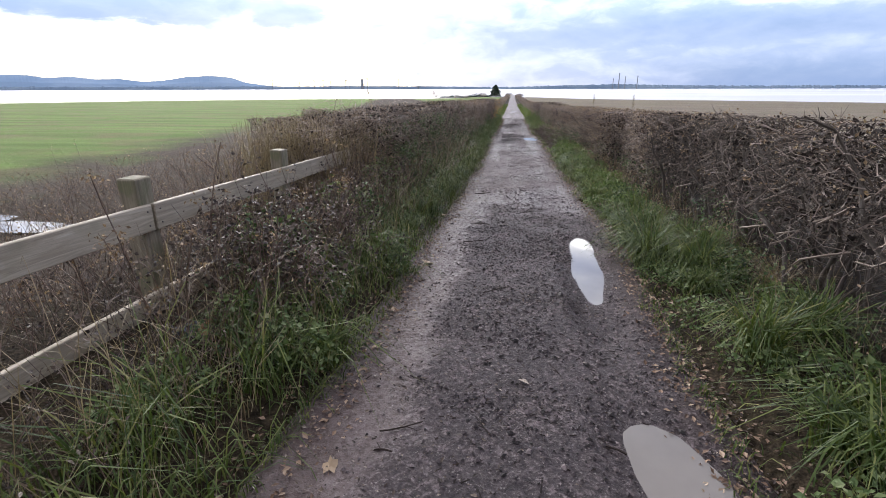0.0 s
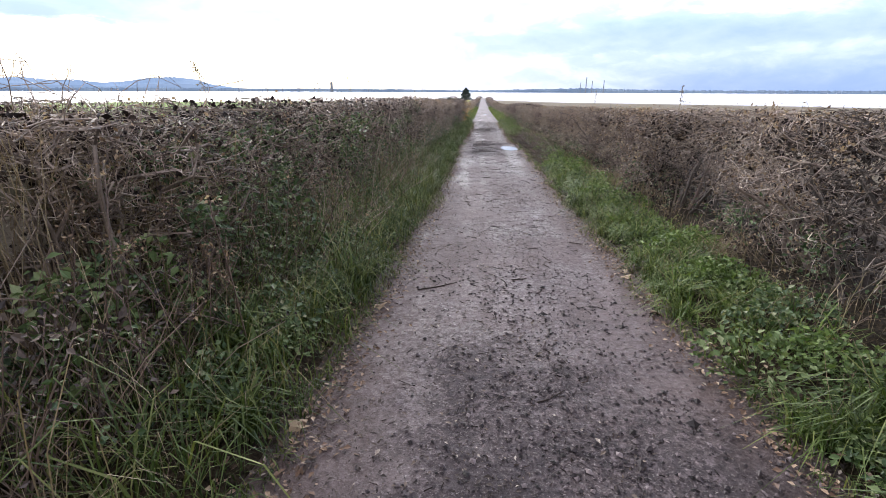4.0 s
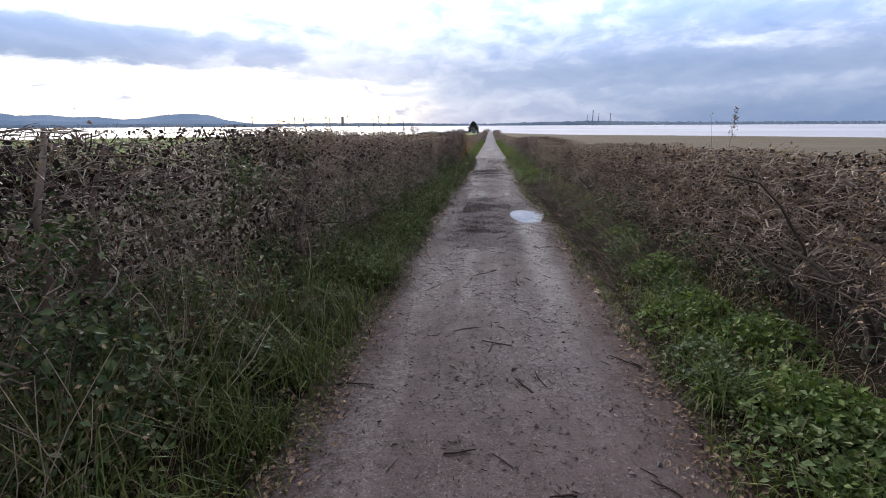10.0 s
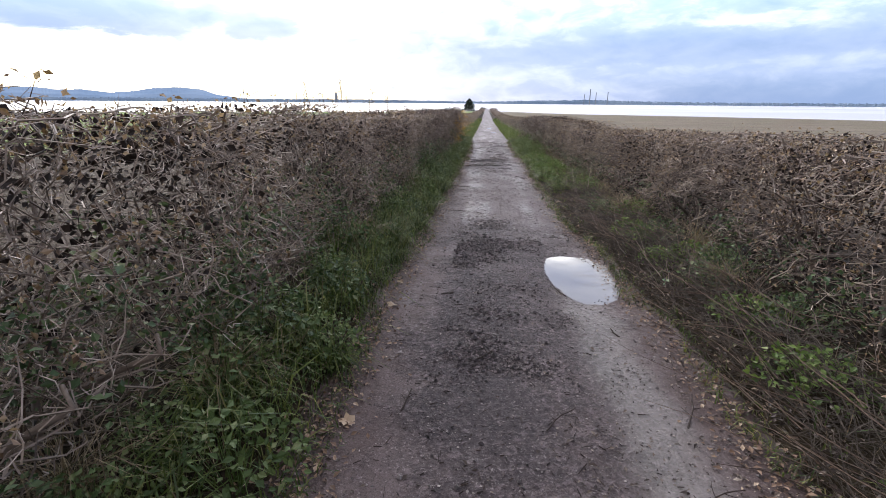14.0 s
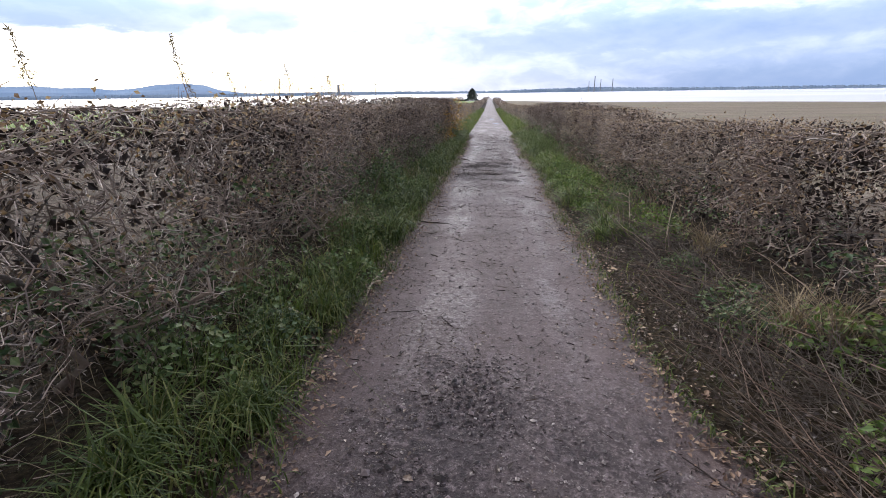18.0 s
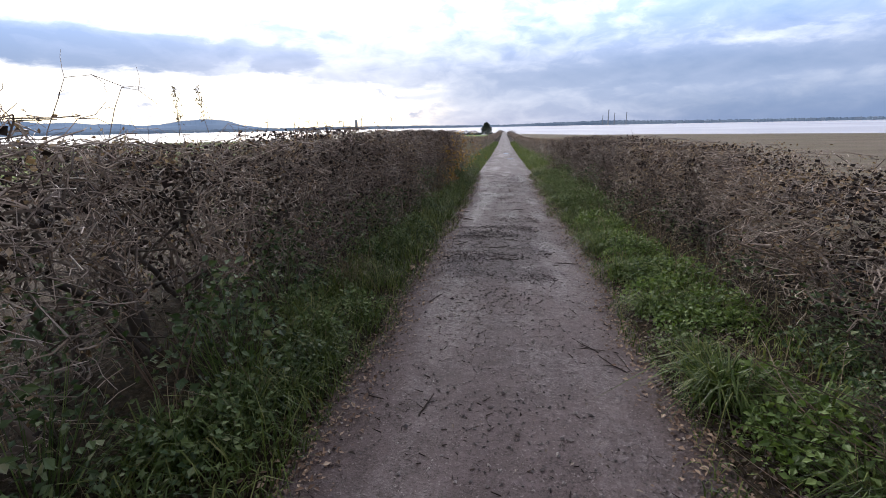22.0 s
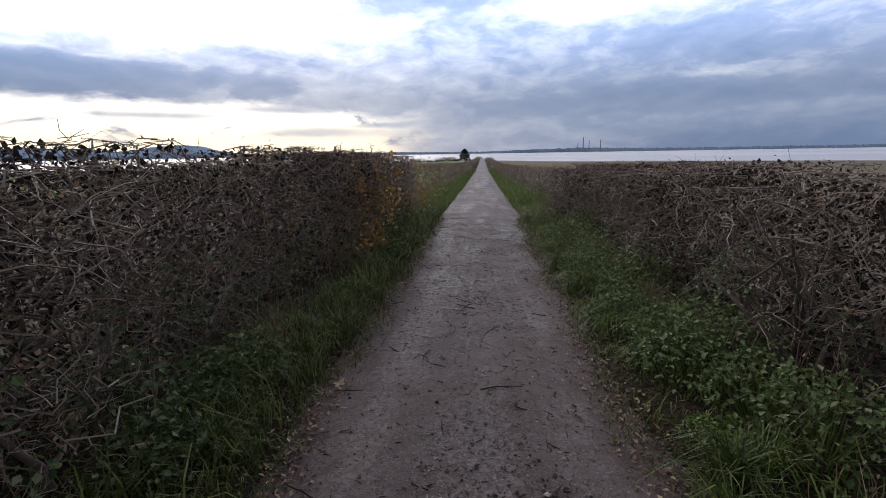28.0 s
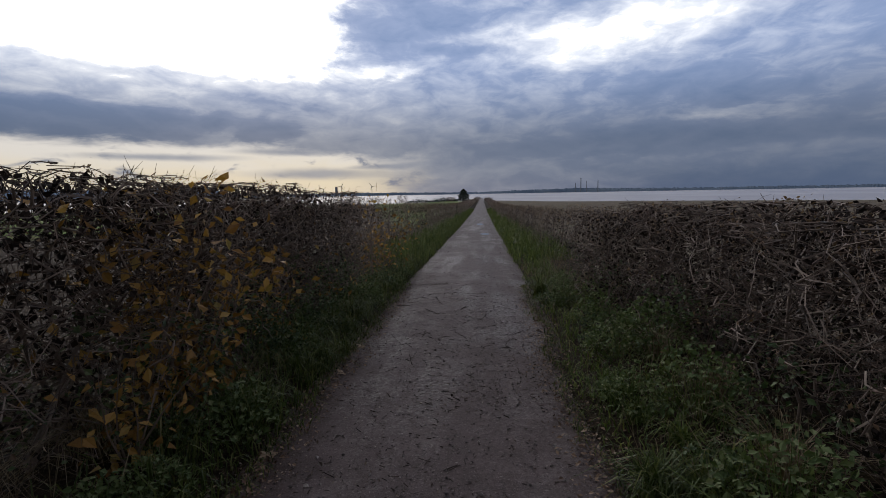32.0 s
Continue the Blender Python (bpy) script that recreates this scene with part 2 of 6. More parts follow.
def road_look(n):
    at = place(n)
    x, y = (n.add("ShaderNodeSeparateXYZ", k, i_0=at) for k in range(2))
    grain = n.noise(at, 140.0, 4.0, 0.7)
    lumps = n.noise(at, 26.0, 6.0, 0.70, warp=0.4)
    crumbs = n.noise(n.add("ShaderNodeMapping", i_0=at, i_Location=(7, 3, 1)), 75.0, 3.0, 0.6, warp=0.8)
    patch = n.noise(at, 0.9, 5.0, 0.62)
    wear = n.noise(n.add("ShaderNodeMapping", i_0=at, i_Scale=(2.6, 0.20, 1)), 1.0, 5.0, 0.62)
    blot = n.noise(at, 4.5, 5.0, 0.65)
    # smooth beaten mud
    tone = n.maths("ADD", n.maths("MULTIPLY", wear, 0.22), n.maths("ADD", n.maths("MULTIPLY", blot, 0.48), n.maths("MULTIPLY", lumps, 0.30)))
    mud = ramp(n, tone, (0.34, (0.055, 0.040, 0.041)), (0.50, (0.088, 0.066, 0.068)), (0.66, (0.128, 0.100, 0.103)))
    # broken stone where the surface has gone
    weave = n.maths("MULTIPLY_ADD", n.noise(at, 1.6, 5.0, 0.65), 2.0, -1.0)
    hole = n.maths("MULTIPLY", n.span(n.maths("ABSOLUTE", n.maths("SUBTRACT", y, 21.5)), 3.3, 1.6), n.maths("MAXIMUM", n.span(n.maths("ABSOLUTE", n.maths("ADD", x, n.maths("MULTIPLY_ADD", weave, 0.5, 0.30))), 0.50, 0.22), n.span(n.maths("ABSOLUTE", n.maths("ADD", x, weave)), 1.0, 0.6, 0.0, 0.6)))
    start = n.maths("MULTIPLY", n.span(n.maths("ADD", y, weave), 8.0, 6.0), n.span(n.maths("ADD", x, n.maths("MULTIPLY", weave, 0.5)), -0.95, -0.45))
    worn = n.maths("MULTIPLY", n.span(n.maths("ABSOLUTE", n.maths("SUBTRACT", y, 32.8)), 2.2, 0.9, 0.0, 0.55), n.span(n.maths("ABSOLUTE", n.maths("ADD", x, n.maths("MULTIPLY_ADD", weave, 0.5, 0.12))), 0.85, 0.4))
    loose = n.maths("MAXIMUM", n.maths("MAXIMUM", hole, worn), start)
    middle = n.span(n.maths("ABSOLUTE", n.maths("SUBTRACT", x, 0.1)), 0.75, 0.15, 0.0, 0.35)
    bare = n.span(n.maths("ADD", n.maths("MULTIPLY", loose, 0.30), n.maths("ADD", n.maths("MULTIPLY", blot, 0.5), n.maths("MULTIPLY", patch, 0.5))), 0.50, 0.78)
    bare = n.maths("MAXIMUM", bare, n.maths("MULTIPLY", middle, n.span(n.maths("ADD", n.maths("MULTIPLY", blot, 0.5), n.maths("MULTIPLY", patch, 0.5)), 0.46, 0.60)))
    rubble = ramp(n, lumps, (0.36, (0.014, 0.011, 0.013)), (0.50, (0.058, 0.044, 0.048)), (0.68, (0.20, 0.163, 0.172)))
    base = n.mix(bare, mud, rubble)
    soaked = n.maths("MULTIPLY", loose, n.span(n.noise(at, 2.6, 6.0, 0.7, warp=0.5), 0.40, 0.56, 0.15, 0.62))
    base = n.mix(soaked, base, (0.026, 0.020, 0.025))
    base = n.mix(n.maths("MULTIPLY", n.span(crumbs, 0.61, 0.66), 0.40), base, (0.34, 0.31, 0.30))
    base = n.mix(n.span(n.maths("ADD", crumbs, n.maths("MULTIPLY_ADD", blot, 0.24, -0.12)), 0.44, 0.37, 0.0, 0.80), base, (0.026, 0.020, 0.020))
    base = n.mix(n.span(grain, 0.36, 0.56, 0.18, 0.0), base, (0.045, 0.036, 0.035))
    # brown leaf-stained margins
    jag = n.maths("MULTIPLY", n.maths("SUBTRACT", n.noise(at, 3.0, 5.0), 0.5), 0.5)
    edge = n.span(n.maths("ADD", n.maths("ABSOLUTE", x), jag), 0.62, 1.12)
    base = n.mix(n.maths("MULTIPLY", edge, n.span(blot, 0.3, 0.6, 0.85, 0.45)), base, (0.052, 0.032, 0.029))
    # grey silt washed out of the pot-hole at 22 m
    line = n.maths("ADD", x, n.maths("MULTIPLY", n.maths("SUBTRACT", n.noise(at, 1.6, 4.0), 0.5), 0.35))
    silt = n.maths("MULTIPLY", n.span(n.maths("ABSOLUTE", n.maths("SUBTRACT", line, 0.62)), 0.32, 0.05), n.maths("MULTIPLY", n.span(y, 15.0, 18.0), n.span(y, 21.9, 21.0)))
    base = n.mix(n.maths("MULTIPLY", silt, 0.45), base, (0.24, 0.225, 0.22))
    wet = n.span(n.maths("ADD", n.maths("ADD", n.maths("MULTIPLY", wear, 0.5), n.maths("MULTIPLY", patch, 0.5)), n.span(y, 9.5, 5.0, 0.0, 0.20)), 0.40, 0.62)
    sheen = n.maths("MULTIPLY", n.span(n.maths("ABSOLUTE", n.maths("ADD", x, 0.95)), 0.16, 0.04), n.span(n.maths("ABSOLUTE", n.maths("SUBTRACT", y, 3.95)), 0.75, 0.2))
    wet = n.maths("MAXIMUM", n.maths("MAXIMUM", n.maths("MULTIPLY", wet, n.span(bare, 0.9, 0.2)), silt), sheen)
    rough = n.span(n.maths("MULTIPLY", wet, n.span(lumps, 0.35, 0.6)), 0.0, 1.0, 0.76, 0.42)
    high = n.maths("ADD", n.maths("MULTIPLY", grain, 0.15), n.maths("ADD", n.maths("MULTIPLY", lumps, n.span(bare, 0.0, 1.0, 0.35, 1.7)), n.maths("MULTIPLY", crumbs, 0.25)))
    return {"Base Color": base, "Roughness": rough, "Specular IOR Level": 0.29, "bump": (high, 1.0, 0.020)}


def ground_look(n):
    at = place(n)
    x, y = (n.add("ShaderNodeSeparateXYZ", k, i_0=at) for k in range(2))
    fine = n.noise(at, 7.0, 6.0, 0.65)
    wide = n.noise(at, 0.16, 4.0, 0.55)
    rows = n.noise(n.add("ShaderNodeMapping", i_0=at, i_Scale=(0.05, 0.5, 1)), 1.0, 4.0, 0.6)
    crop = n.mix(n.span(rows, 0.35, 0.65), (0.075, 0.125, 0.028), (0.125, 0.19, 0.05))
    crop = n.mix(n.span(n.noise(at, 0.35, 6.0, 0.65), 0.42, 0.66, 0.0, 0.7), crop, (0.14, 0.125, 0.065))
    stubble = n.mix(n.span(rows, 0.35, 0.65), (0.118, 0.096, 0.074), (0.168, 0.140, 0.110))
    stubble = n.mix(n.span(wide, 0.40, 0.70, 0.0, 0.6), stubble, (0.13, 0.122, 0.078))
    soil = ramp(n, fine, (0.3, (0.022, 0.016, 0.012)), (0.55, (0.060, 0.046, 0.036)), (0.8, (0.115, 0.092, 0.07)))
    field = n.mix(n.span(x, -2.0, 2.0), crop, stubble)
    jag = n.maths("MULTIPLY", n.maths("SUBTRACT", n.noise(at, 0.5, 5.0), 0.5), 7.0)
    away = n.maths("ADD", n.maths("ABSOLUTE", n.maths("ADD", x, n.maths("MULTIPLY", n.maths("SUBTRACT", y, 6.0), 0.25))), jag)
    bare = n.maths("MULTIPLY", n.span(away, 13.0, 9.0), 1.0)
    colour = n.mix(bare, field, soil)
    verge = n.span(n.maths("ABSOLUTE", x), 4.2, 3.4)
    # leaf-litter brown of the verge floor, painted darker for the shade under plants
    shaded_litter = ramp(n, n.noise(at, 26.0, 5.0, 0.7), (0.36, (0.009, 0.007, 0.005)), (0.52, (0.028, 0.021, 0.014)), (0.68, (0.060, 0.046, 0.030)))
    colour = n.mix(verge, colour, shaded_litter)
    colour = n.mix(n.maths("MULTIPLY", n.span(fine, 0.3, 0.5, 0.3, 0.0), 1.0), colour, (0.03, 0.03, 0.012))
    return {"Base Color": colour, "Roughness": 0.95, "Specular IOR Level": 0.08, "bump": (fine, 0.9, 0.10)}


def wood_look(n):
    at = n.add("ShaderNodeTexCoord", 3)
    lines = n.noise(n.add("ShaderNodeMapping", i_0=at, i_Scale=(26, 1.3, 26)), 1.6, 6.0, 0.6, warp=0.8)
    stain = n.noise(at, 3.0, 4.0)
    base = ramp(n, lines, (0.28, (0.16, 0.125, 0.09)), (0.5, (0.30, 0.255, 0.20)), (0.72, (0.44, 0.385, 0.31)))
    base = n.mix(n.span(stain, 0.48, 0.72, 0.0, 0.6), base, (0.17, 0.15, 0.10))
    base = n.mix(n.maths("MULTIPLY", own(n), 0.35), base, (0.20, 0.17, 0.13))
    return {"Base Color": base, "Roughness": 0.72, "bump": (lines, 0.5, 0.006)}


def post_look(n):
    at = n.add("ShaderNodeTexCoord", 3)
    lines = n.noise(n.add("ShaderNodeMapping", i_0=at, i_Scale=(30, 30, 1.4)), 1.6, 6.0, 0.6, warp=0.6)
    base = ramp(n, lines, (0.28, (0.075, 0.058, 0.042)), (0.5, (0.15, 0.125, 0.09)), (0.72, (0.25, 0.215, 0.16)))
    base = n.mix(n.span(n.noise(at, 5.0, 5.0), 0.45, 0.65, 0.0, 0.65), base, (0.085, 0.095, 0.04))
    return {"Base Color": base, "Roughness": 0.8, "bump": (lines, 0.6, 0.008)}


def sea_look(n):
    at = place(n)
    waves = n.noise(n.add("ShaderNodeMapping", i_0=at, i_Scale=(0.10, 0.35, 1)), 1.0, 5.0, 0.6)
    return {"Base Color": n.mix(n.span(n.noise(at, 0.004, 3.0), 0.4, 0.6), (0.46, 0.41, 0.385), (0.54, 0.485, 0.455)), "Roughness": 0.22, "IOR": 1.33, "bump": (waves, 0.25, 0.25)}


def puddle_look(n):
    at = place(n)
    return {"Base Color": n.mix(n.noise(at, 5.0), (0.135, 0.122, 0.115), (0.175, 0.160, 0.152)), "Roughness": 0.03, "IOR": 1.33, "Specular IOR Level": 0.5}


# distance haze painted on: a bluish colour that also glows by itself
def painted_haze_look(low, high, glowing):
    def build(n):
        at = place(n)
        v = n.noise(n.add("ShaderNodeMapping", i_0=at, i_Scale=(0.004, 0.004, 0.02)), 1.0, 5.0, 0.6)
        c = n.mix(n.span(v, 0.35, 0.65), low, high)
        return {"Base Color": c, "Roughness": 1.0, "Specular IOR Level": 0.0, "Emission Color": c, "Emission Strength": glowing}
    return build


MAT_ROAD = material("track_gravel", road_look)
MAT_GROUND = material("field_soil_and_grass", ground_look)
MAT_WOOD = material("weathered_timber", wood_look)
MAT_POST = material("old_post_timber", post_look)
MAT_SEA = material("estuary_water", sea_look)
MAT_PUDDLE = material("puddle_water", puddle_look)
# far side of the water: haze sits in these colours and their emission
MAT_HILL = material("hill_in_painted_haze", painted_haze_look((0.10, 0.145, 0.22), (0.13, 0.175, 0.25), 0.9))
MAT_SHORE = material("shore_in_painted_haze", painted_haze_look((0.065, 0.092, 0.135), (0.095, 0.125, 0.165), 0.55))
MAT_WORKS = material("works_in_painted_haze", painted_haze_look((0.085, 0.10, 0.125), (0.12, 0.135, 0.16), 0.5))
MAT_PALE = material("pale_sheds_in_painted_haze", painted_haze_look((0.11, 0.145, 0.20), (0.135, 0.17, 0.23), 0.6))
MAT_STEM = material("hawthorn_bark", many((0.1, (0.042, 0.031, 0.025)), (0.5, (0.142, 0.107, 0.086)), (0.9, (0.304, 0.242, 0.202)), rough=0.6, shine=0.45))
MAT_TRUNK = material("old_hawthorn_bark", many((0.1, (0.020, 0.016, 0.013)), (0.5, (0.062, 0.050, 0.042)), (0.9, (0.17, 0.145, 0.125)), rough=0.9, spread=0.35))
MAT_TWIG = material("hedge_twigs", many((0.10, (0.045, 0.031, 0.024)), (0.38, (0.165, 0.120, 0.093)), (0.66, (0.30, 0.235, 0.19)), (1.0, (0.46, 0.39, 0.33)), rough=0.55, spread=0.75, shine=0.45))
MAT_TWIG_PALE = material("weathered_pale_twigs", many((0.10, (0.057, 0.041, 0.034)), (0.38, (0.198, 0.151, 0.124)), (0.64, (0.339, 0.277, 0.234)), (1.0, (0.458, 0.400, 0.356)), rough=0.55, spread=0.75, shine=0.4))
MAT_TWIG_RED = material("reddish_twigs", many((0.15, (0.026, 0.016, 0.012)), (0.5, (0.084, 0.053, 0.039)), (0.95, (0.220, 0.158, 0.123)), rough=0.55, spread=0.75, shine=0.45))
MAT_DEAD_LEAF = material("withered_leaves", many((0.0, (0.045, 0.026, 0.018)), (0.35, (0.145, 0.092, 0.062)), (0.7, (0.27, 0.19, 0.132)), (0.90, (0.37, 0.285, 0.21)), (1.0, (0.15, 0.155, 0.065)), rough=0.55, spread=0.8, shine=0.4, through_light=0.25))
# near-black: paints the shade inside the hedges, and colours dark twigs on the track
MAT_SHADE_FILL_AND_TWIG = material("hedge_shade_fill_and_dark_twigs", many((0.0, (0.008, 0.005, 0.004)), (0.6, (0.020, 0.013, 0.011)), (1.0, (0.052, 0.035, 0.027)), rough=0.85, spread=0.8))
MAT_GREEN_LEAF = material("bramble_leaves", many((0.0, (0.014, 0.028, 0.012)), (0.42, (0.041, 0.074, 0.029)), (0.75, (0.101, 0.140, 0.065)), (1.0, (0.265, 0.259, 0.168)), rough=0.5, spread=0.75, shine=0.35, through_light=0.25))
MAT_NETTLE = material("nettle_leaves", many((0.0, (0.022, 0.040, 0.014)), (0.4, (0.070, 0.108, 0.040)), (0.75, (0.135, 0.172, 0.078)), (1.0, (0.26, 0.27, 0.17)), rough=0.62, spread=0.75, shine=0.2, through_light=0.22))
MAT_WEED_LEAF = material("weed_leaves", many((0.0, (0.021, 0.039, 0.010)), (0.4, (0.062, 0.106, 0.024)), (0.75, (0.129, 0.184, 0.052)), (1.0, (0.224, 0.254, 0.105)), rough=0.5, spread=0.65, shine=0.3, through_light=0.28))
MAT_GRASS = material("verge_grass", many((0.0, (0.011, 0.020, 0.005)), (0.34, (0.034, 0.058, 0.013)), (0.60, (0.078, 0.110, 0.028)), (0.82, (0.155, 0.165, 0.058)), (1.0, (0.28, 0.225, 0.13)), rough=0.5, spread=0.62, shine=0.3, through_light=0.30))
MAT_GRASS_BRIGHT = material("lush_verge_grass", many((0.0, (0.017, 0.031, 0.007)), (0.34, (0.048, 0.082, 0.018)), (0.60, (0.103, 0.149, 0.036)), (0.82, (0.185, 0.200, 0.068)), (1.0, (0.267, 0.213, 0.131)), rough=0.5, spread=0.62, shine=0.3, through_light=0.30))
MAT_STRAW = material("dry_grass", many((0.0, (0.070, 0.048, 0.028)), (0.5, (0.165, 0.125, 0.078)), (1.0, (0.33, 0.275, 0.19)), rough=0.6, spread=0.8, shine=0.4, through_light=0.2))
MAT_BLEACHED = material("bleached_stalks", many((0.0, (0.16, 0.125, 0.085)), (0.5, (0.29, 0.24, 0.175)), (1.0, (0.44, 0.385, 0.30)), rough=0.7, spread=0.5))
MAT_STONE = material("gravel_stones", many((0.0, (0.022, 0.018, 0.020)), (0.5, (0.070, 0.059, 0.060)), (0.85, (0.18, 0.157, 0.155)), (1.0, (0.36, 0.33, 0.31)), rough=0.6, spread=0.9, shine=0.35))
MAT_DARK_STONE = material("wet_dark_stones", many((0.0, (0.010, 0.008, 0.008)), (0.5, (0.030, 0.023, 0.026)), (0.8, (0.075, 0.059, 0.063)), (1.0, (0.17, 0.140, 0.145)), rough=0.6, spread=0.95, shine=0.25))
MAT_GRIT = material("pale_grit", many((0.0, (0.060, 0.048, 0.045)), (0.5, (0.15, 0.125, 0.118)), (1.0, (0.34, 0.30, 0.285)), rough=0.7, spread=0.95, shine=0.25))
MAT_LITTER = material("fallen_leaves", many((0.0, (0.055, 0.033, 0.024)), (0.5, (0.140, 0.086, 0.058)), (0.85, (0.235, 0.165, 0.115)), (1.0, (0.34, 0.27, 0.20)), rough=0.6, spread=0.9))
MAT_TRODDEN = material("trodden_leaves", many((0.0, (0.016, 0.011, 0.010)), (0.6, (0.040, 0.028, 0.024)), (0.88, (0.12, 0.09, 0.072)), (1.0, (0.34, 0.30, 0.26)), rough=0.6, spread=0.9))
MAT_PALE_LEAF = material("pale_fallen_leaves", many((0.0, (0.15, 0.095, 0.06)), (0.5, (0.27, 0.20, 0.135)), (1.0, (0.42, 0.35, 0.26)), rough=0.6, spread=0.5))
MAT_AUTUMN = material("autumn_leaves", many((0.0, (0.13, 0.060, 0.020)), (0.4, (0.29, 0.160, 0.045)), (0.75, (0.45, 0.28, 0.085)), (1.0, (0.20, 0.18, 0.065)), rough=0.5, spread=0.8, through_light=0.3))
MAT_CONIFER = material("dark_evergreen", many((0.0, (0.012, 0.020, 0.014)), (0.6, (0.022, 0.036, 0.024)), (1.0, (0.04, 0.055, 0.035)), rough=0.8))


# ---- builders ----
def mesh(name, verts, faces, mat, parent=None, label="", smooth=False):
    """One mesh object from arrays; faces all have the same number of corners."""
    verts, faces = np.asarray(verts, dtype=np.float32), np.asarray(faces, dtype=np.int32)
    me = bpy.data.meshes.new(name)
    k = faces.shape[1]
    me.vertices.add(len(verts)), me.loops.add(faces.size), me.polygons.add(len(faces))
    me.vertices.foreach_set("co", verts.ravel())
    me.loops.foreach_set("vertex_index", faces.ravel())
    me.polygons.foreach_set("loop_start", np.arange(0, faces.size, k, dtype=np.int32))
    me.polygons.foreach_set("use_smooth", np.full(len(faces), smooth))
    me.update(calc_edges=True)
    me.materials.append(mat)
    ob = new(name, me)
    ob.parent = parent
    return tagged(ob, label)


def holder(name, where=None):
    ob = new(name)
    ob.empty_display_size = 0.1
    if where is not None:
        ob.matrix_basis = where
    return ob


def tubes(paths, radii, sides=3):
    """Tapered rods along paths (n, k, 3) with radii (n, k)."""
    paths, radii = np.asarray(paths, float), np.asarray(radii, float)
    n, k, _ = paths.shape
    t = np.gradient(paths, axis=1)
    t /= np.linalg.norm(t, axis=2, keepdims=True) + 1e-9
    ref = np.where(np.abs(t[:, :1, 2:3]) < 0.8, np.array([0, 0, 1.0]), np.array([1.0, 0, 0]))
    a = np.cross(t, np.broadcast_to(ref, t.shape))
    a /= np.linalg.norm(a, axis=2, keepdims=True) + 1e-9
    b = np.cross(t, a)
    ang = np.arange(sides) * 2 * math.pi / sides
    ring = paths[:, :, None] + radii[:, :, None, None] * (np.cos(ang)[:, None] * a[:, :, None] + np.sin(ang)[:, None] * b[:, :, None])
    index = np.arange(n * k * sides).reshape(n, k, sides)
    nxt = np.roll(index, -1, axis=2)
    quads = np.stack([index[:, :-1], nxt[:, :-1], nxt[:, 1:], index[:, 1:]], -1).reshape(-1, 4)
    return ring.reshape(-1, 3), quads


def wander(rng, start, way, length, k, bend):
    """Crooked paths (n, k, 3) from starts along ways."""
    n = len(start)
    way = way / (np.linalg.norm(way, axis=1, keepdims=True) + 1e-9)
    steps = way[:, None] + np.cumsum(rng.normal(0, bend, (n, k - 1, 3)), axis=1)
    steps *= (length / (k - 1))[:, None, None]
    return np.concatenate([start[:, None], start[:, None] + np.cumsum(steps, axis=1)], axis=1)


def crooked(rng, start, way, length, k, bend):
    """Knotty paths (n, k, 3) of a given length that turn sharply at every joint."""
    n = len(start)
    way = way / (np.linalg.norm(way, axis=1, keepdims=True) + 1e-9)
    steps = way[:, None] + rng.normal(0, bend, (n, k - 1, 3)) + np.cumsum(rng.normal(0, bend * 0.5, (n, k - 1, 3)), axis=1)
    steps /= np.linalg.norm(steps, axis=2, keepdims=True) + 1e-9
    steps *= (length / (k - 1))[:, None, None]
    return np.concatenate([start[:, None], start[:, None] + np.cumsum(steps, axis=1)], axis=1)


def leaves(rng, at, size, flat=0.0, slim=0.55):
    """Leaves folded along the rib: four corners, two faces each."""
    n = len(at)
    d = rng.normal(0, 1, (n, 3))
    d[:, 2] *= 1 - flat
    d /= np.linalg.norm(d, axis=1, keepdims=True)
    u = rng.normal(0, 1, (n, 3)) * (1 - flat) + np.array([0, 0, 1.0]) * (0.5 + 2 * flat)
    s = np.cross(d, u)
    s /= np.linalg.norm(s, axis=1, keepdims=True) + 1e-9
    u = np.cross(s, d)
    L = np.broadcast_to(size, (n,))[:, None]
    w = L * slim * 0.5
    lift = u * L * 0.12
    v = np.stack([at, at + d * L * 0.45 + s * w + lift, at + d * L, at + d * L * 0.45 - s * w + lift], 1).reshape(-1, 3)
    i = np.arange(n)[:, None] * 4
    return v, np.concatenate([i + [0, 1, 2], i + [0, 2, 3]], 0)


def blades(rng, at, height, lean, width):
    """Grass blades, five faces each, arching over and drooping at the tip."""
    n = len(at)
    a = rng.uniform(0, 2 * math.pi, n)
    out = np.stack([np.cos(a), np.sin(a), np.zeros(n)], 1)
    side = np.stack([-np.sin(a), np.cos(a), np.zeros(n)], 1)
    tw = rng.uniform(-0.9, 0.9, n)[:, None]
    side = side * np.cos(tw) + out * np.sin(tw)
    bend = np.minimum(lean, 1.7)[:, None]
    h, le, w = height[:, None], (lean * height)[:, None], width[:, None]
    up = np.array([0, 0, 1.0])
    low = at + up * h * 0.50 + out * le * 0.16
    high = at + up * h * (0.86 - 0.12 * bend) + out * le * 0.52
    tip = at + up * h * (1.0 - 0.52 * bend) + out * le * 0.98
    tip[:, 2] = np.maximum(tip[:, 2], at[:, 2] + 0.01)
    v = np.stack([at - side * w, at + side * w, low + side * w * 0.9, low - side * w * 0.9, high + side * w * 0.65, high - side * w * 0.65, tip], 1).reshape(-1, 3)
    i = np.arange(n)[:, None] * 7
    return v, np.concatenate([i + [0, 1, 2], i + [0, 2, 3], i + [3, 2, 4], i + [3, 4, 5], i + [5, 4, 6]], 0)


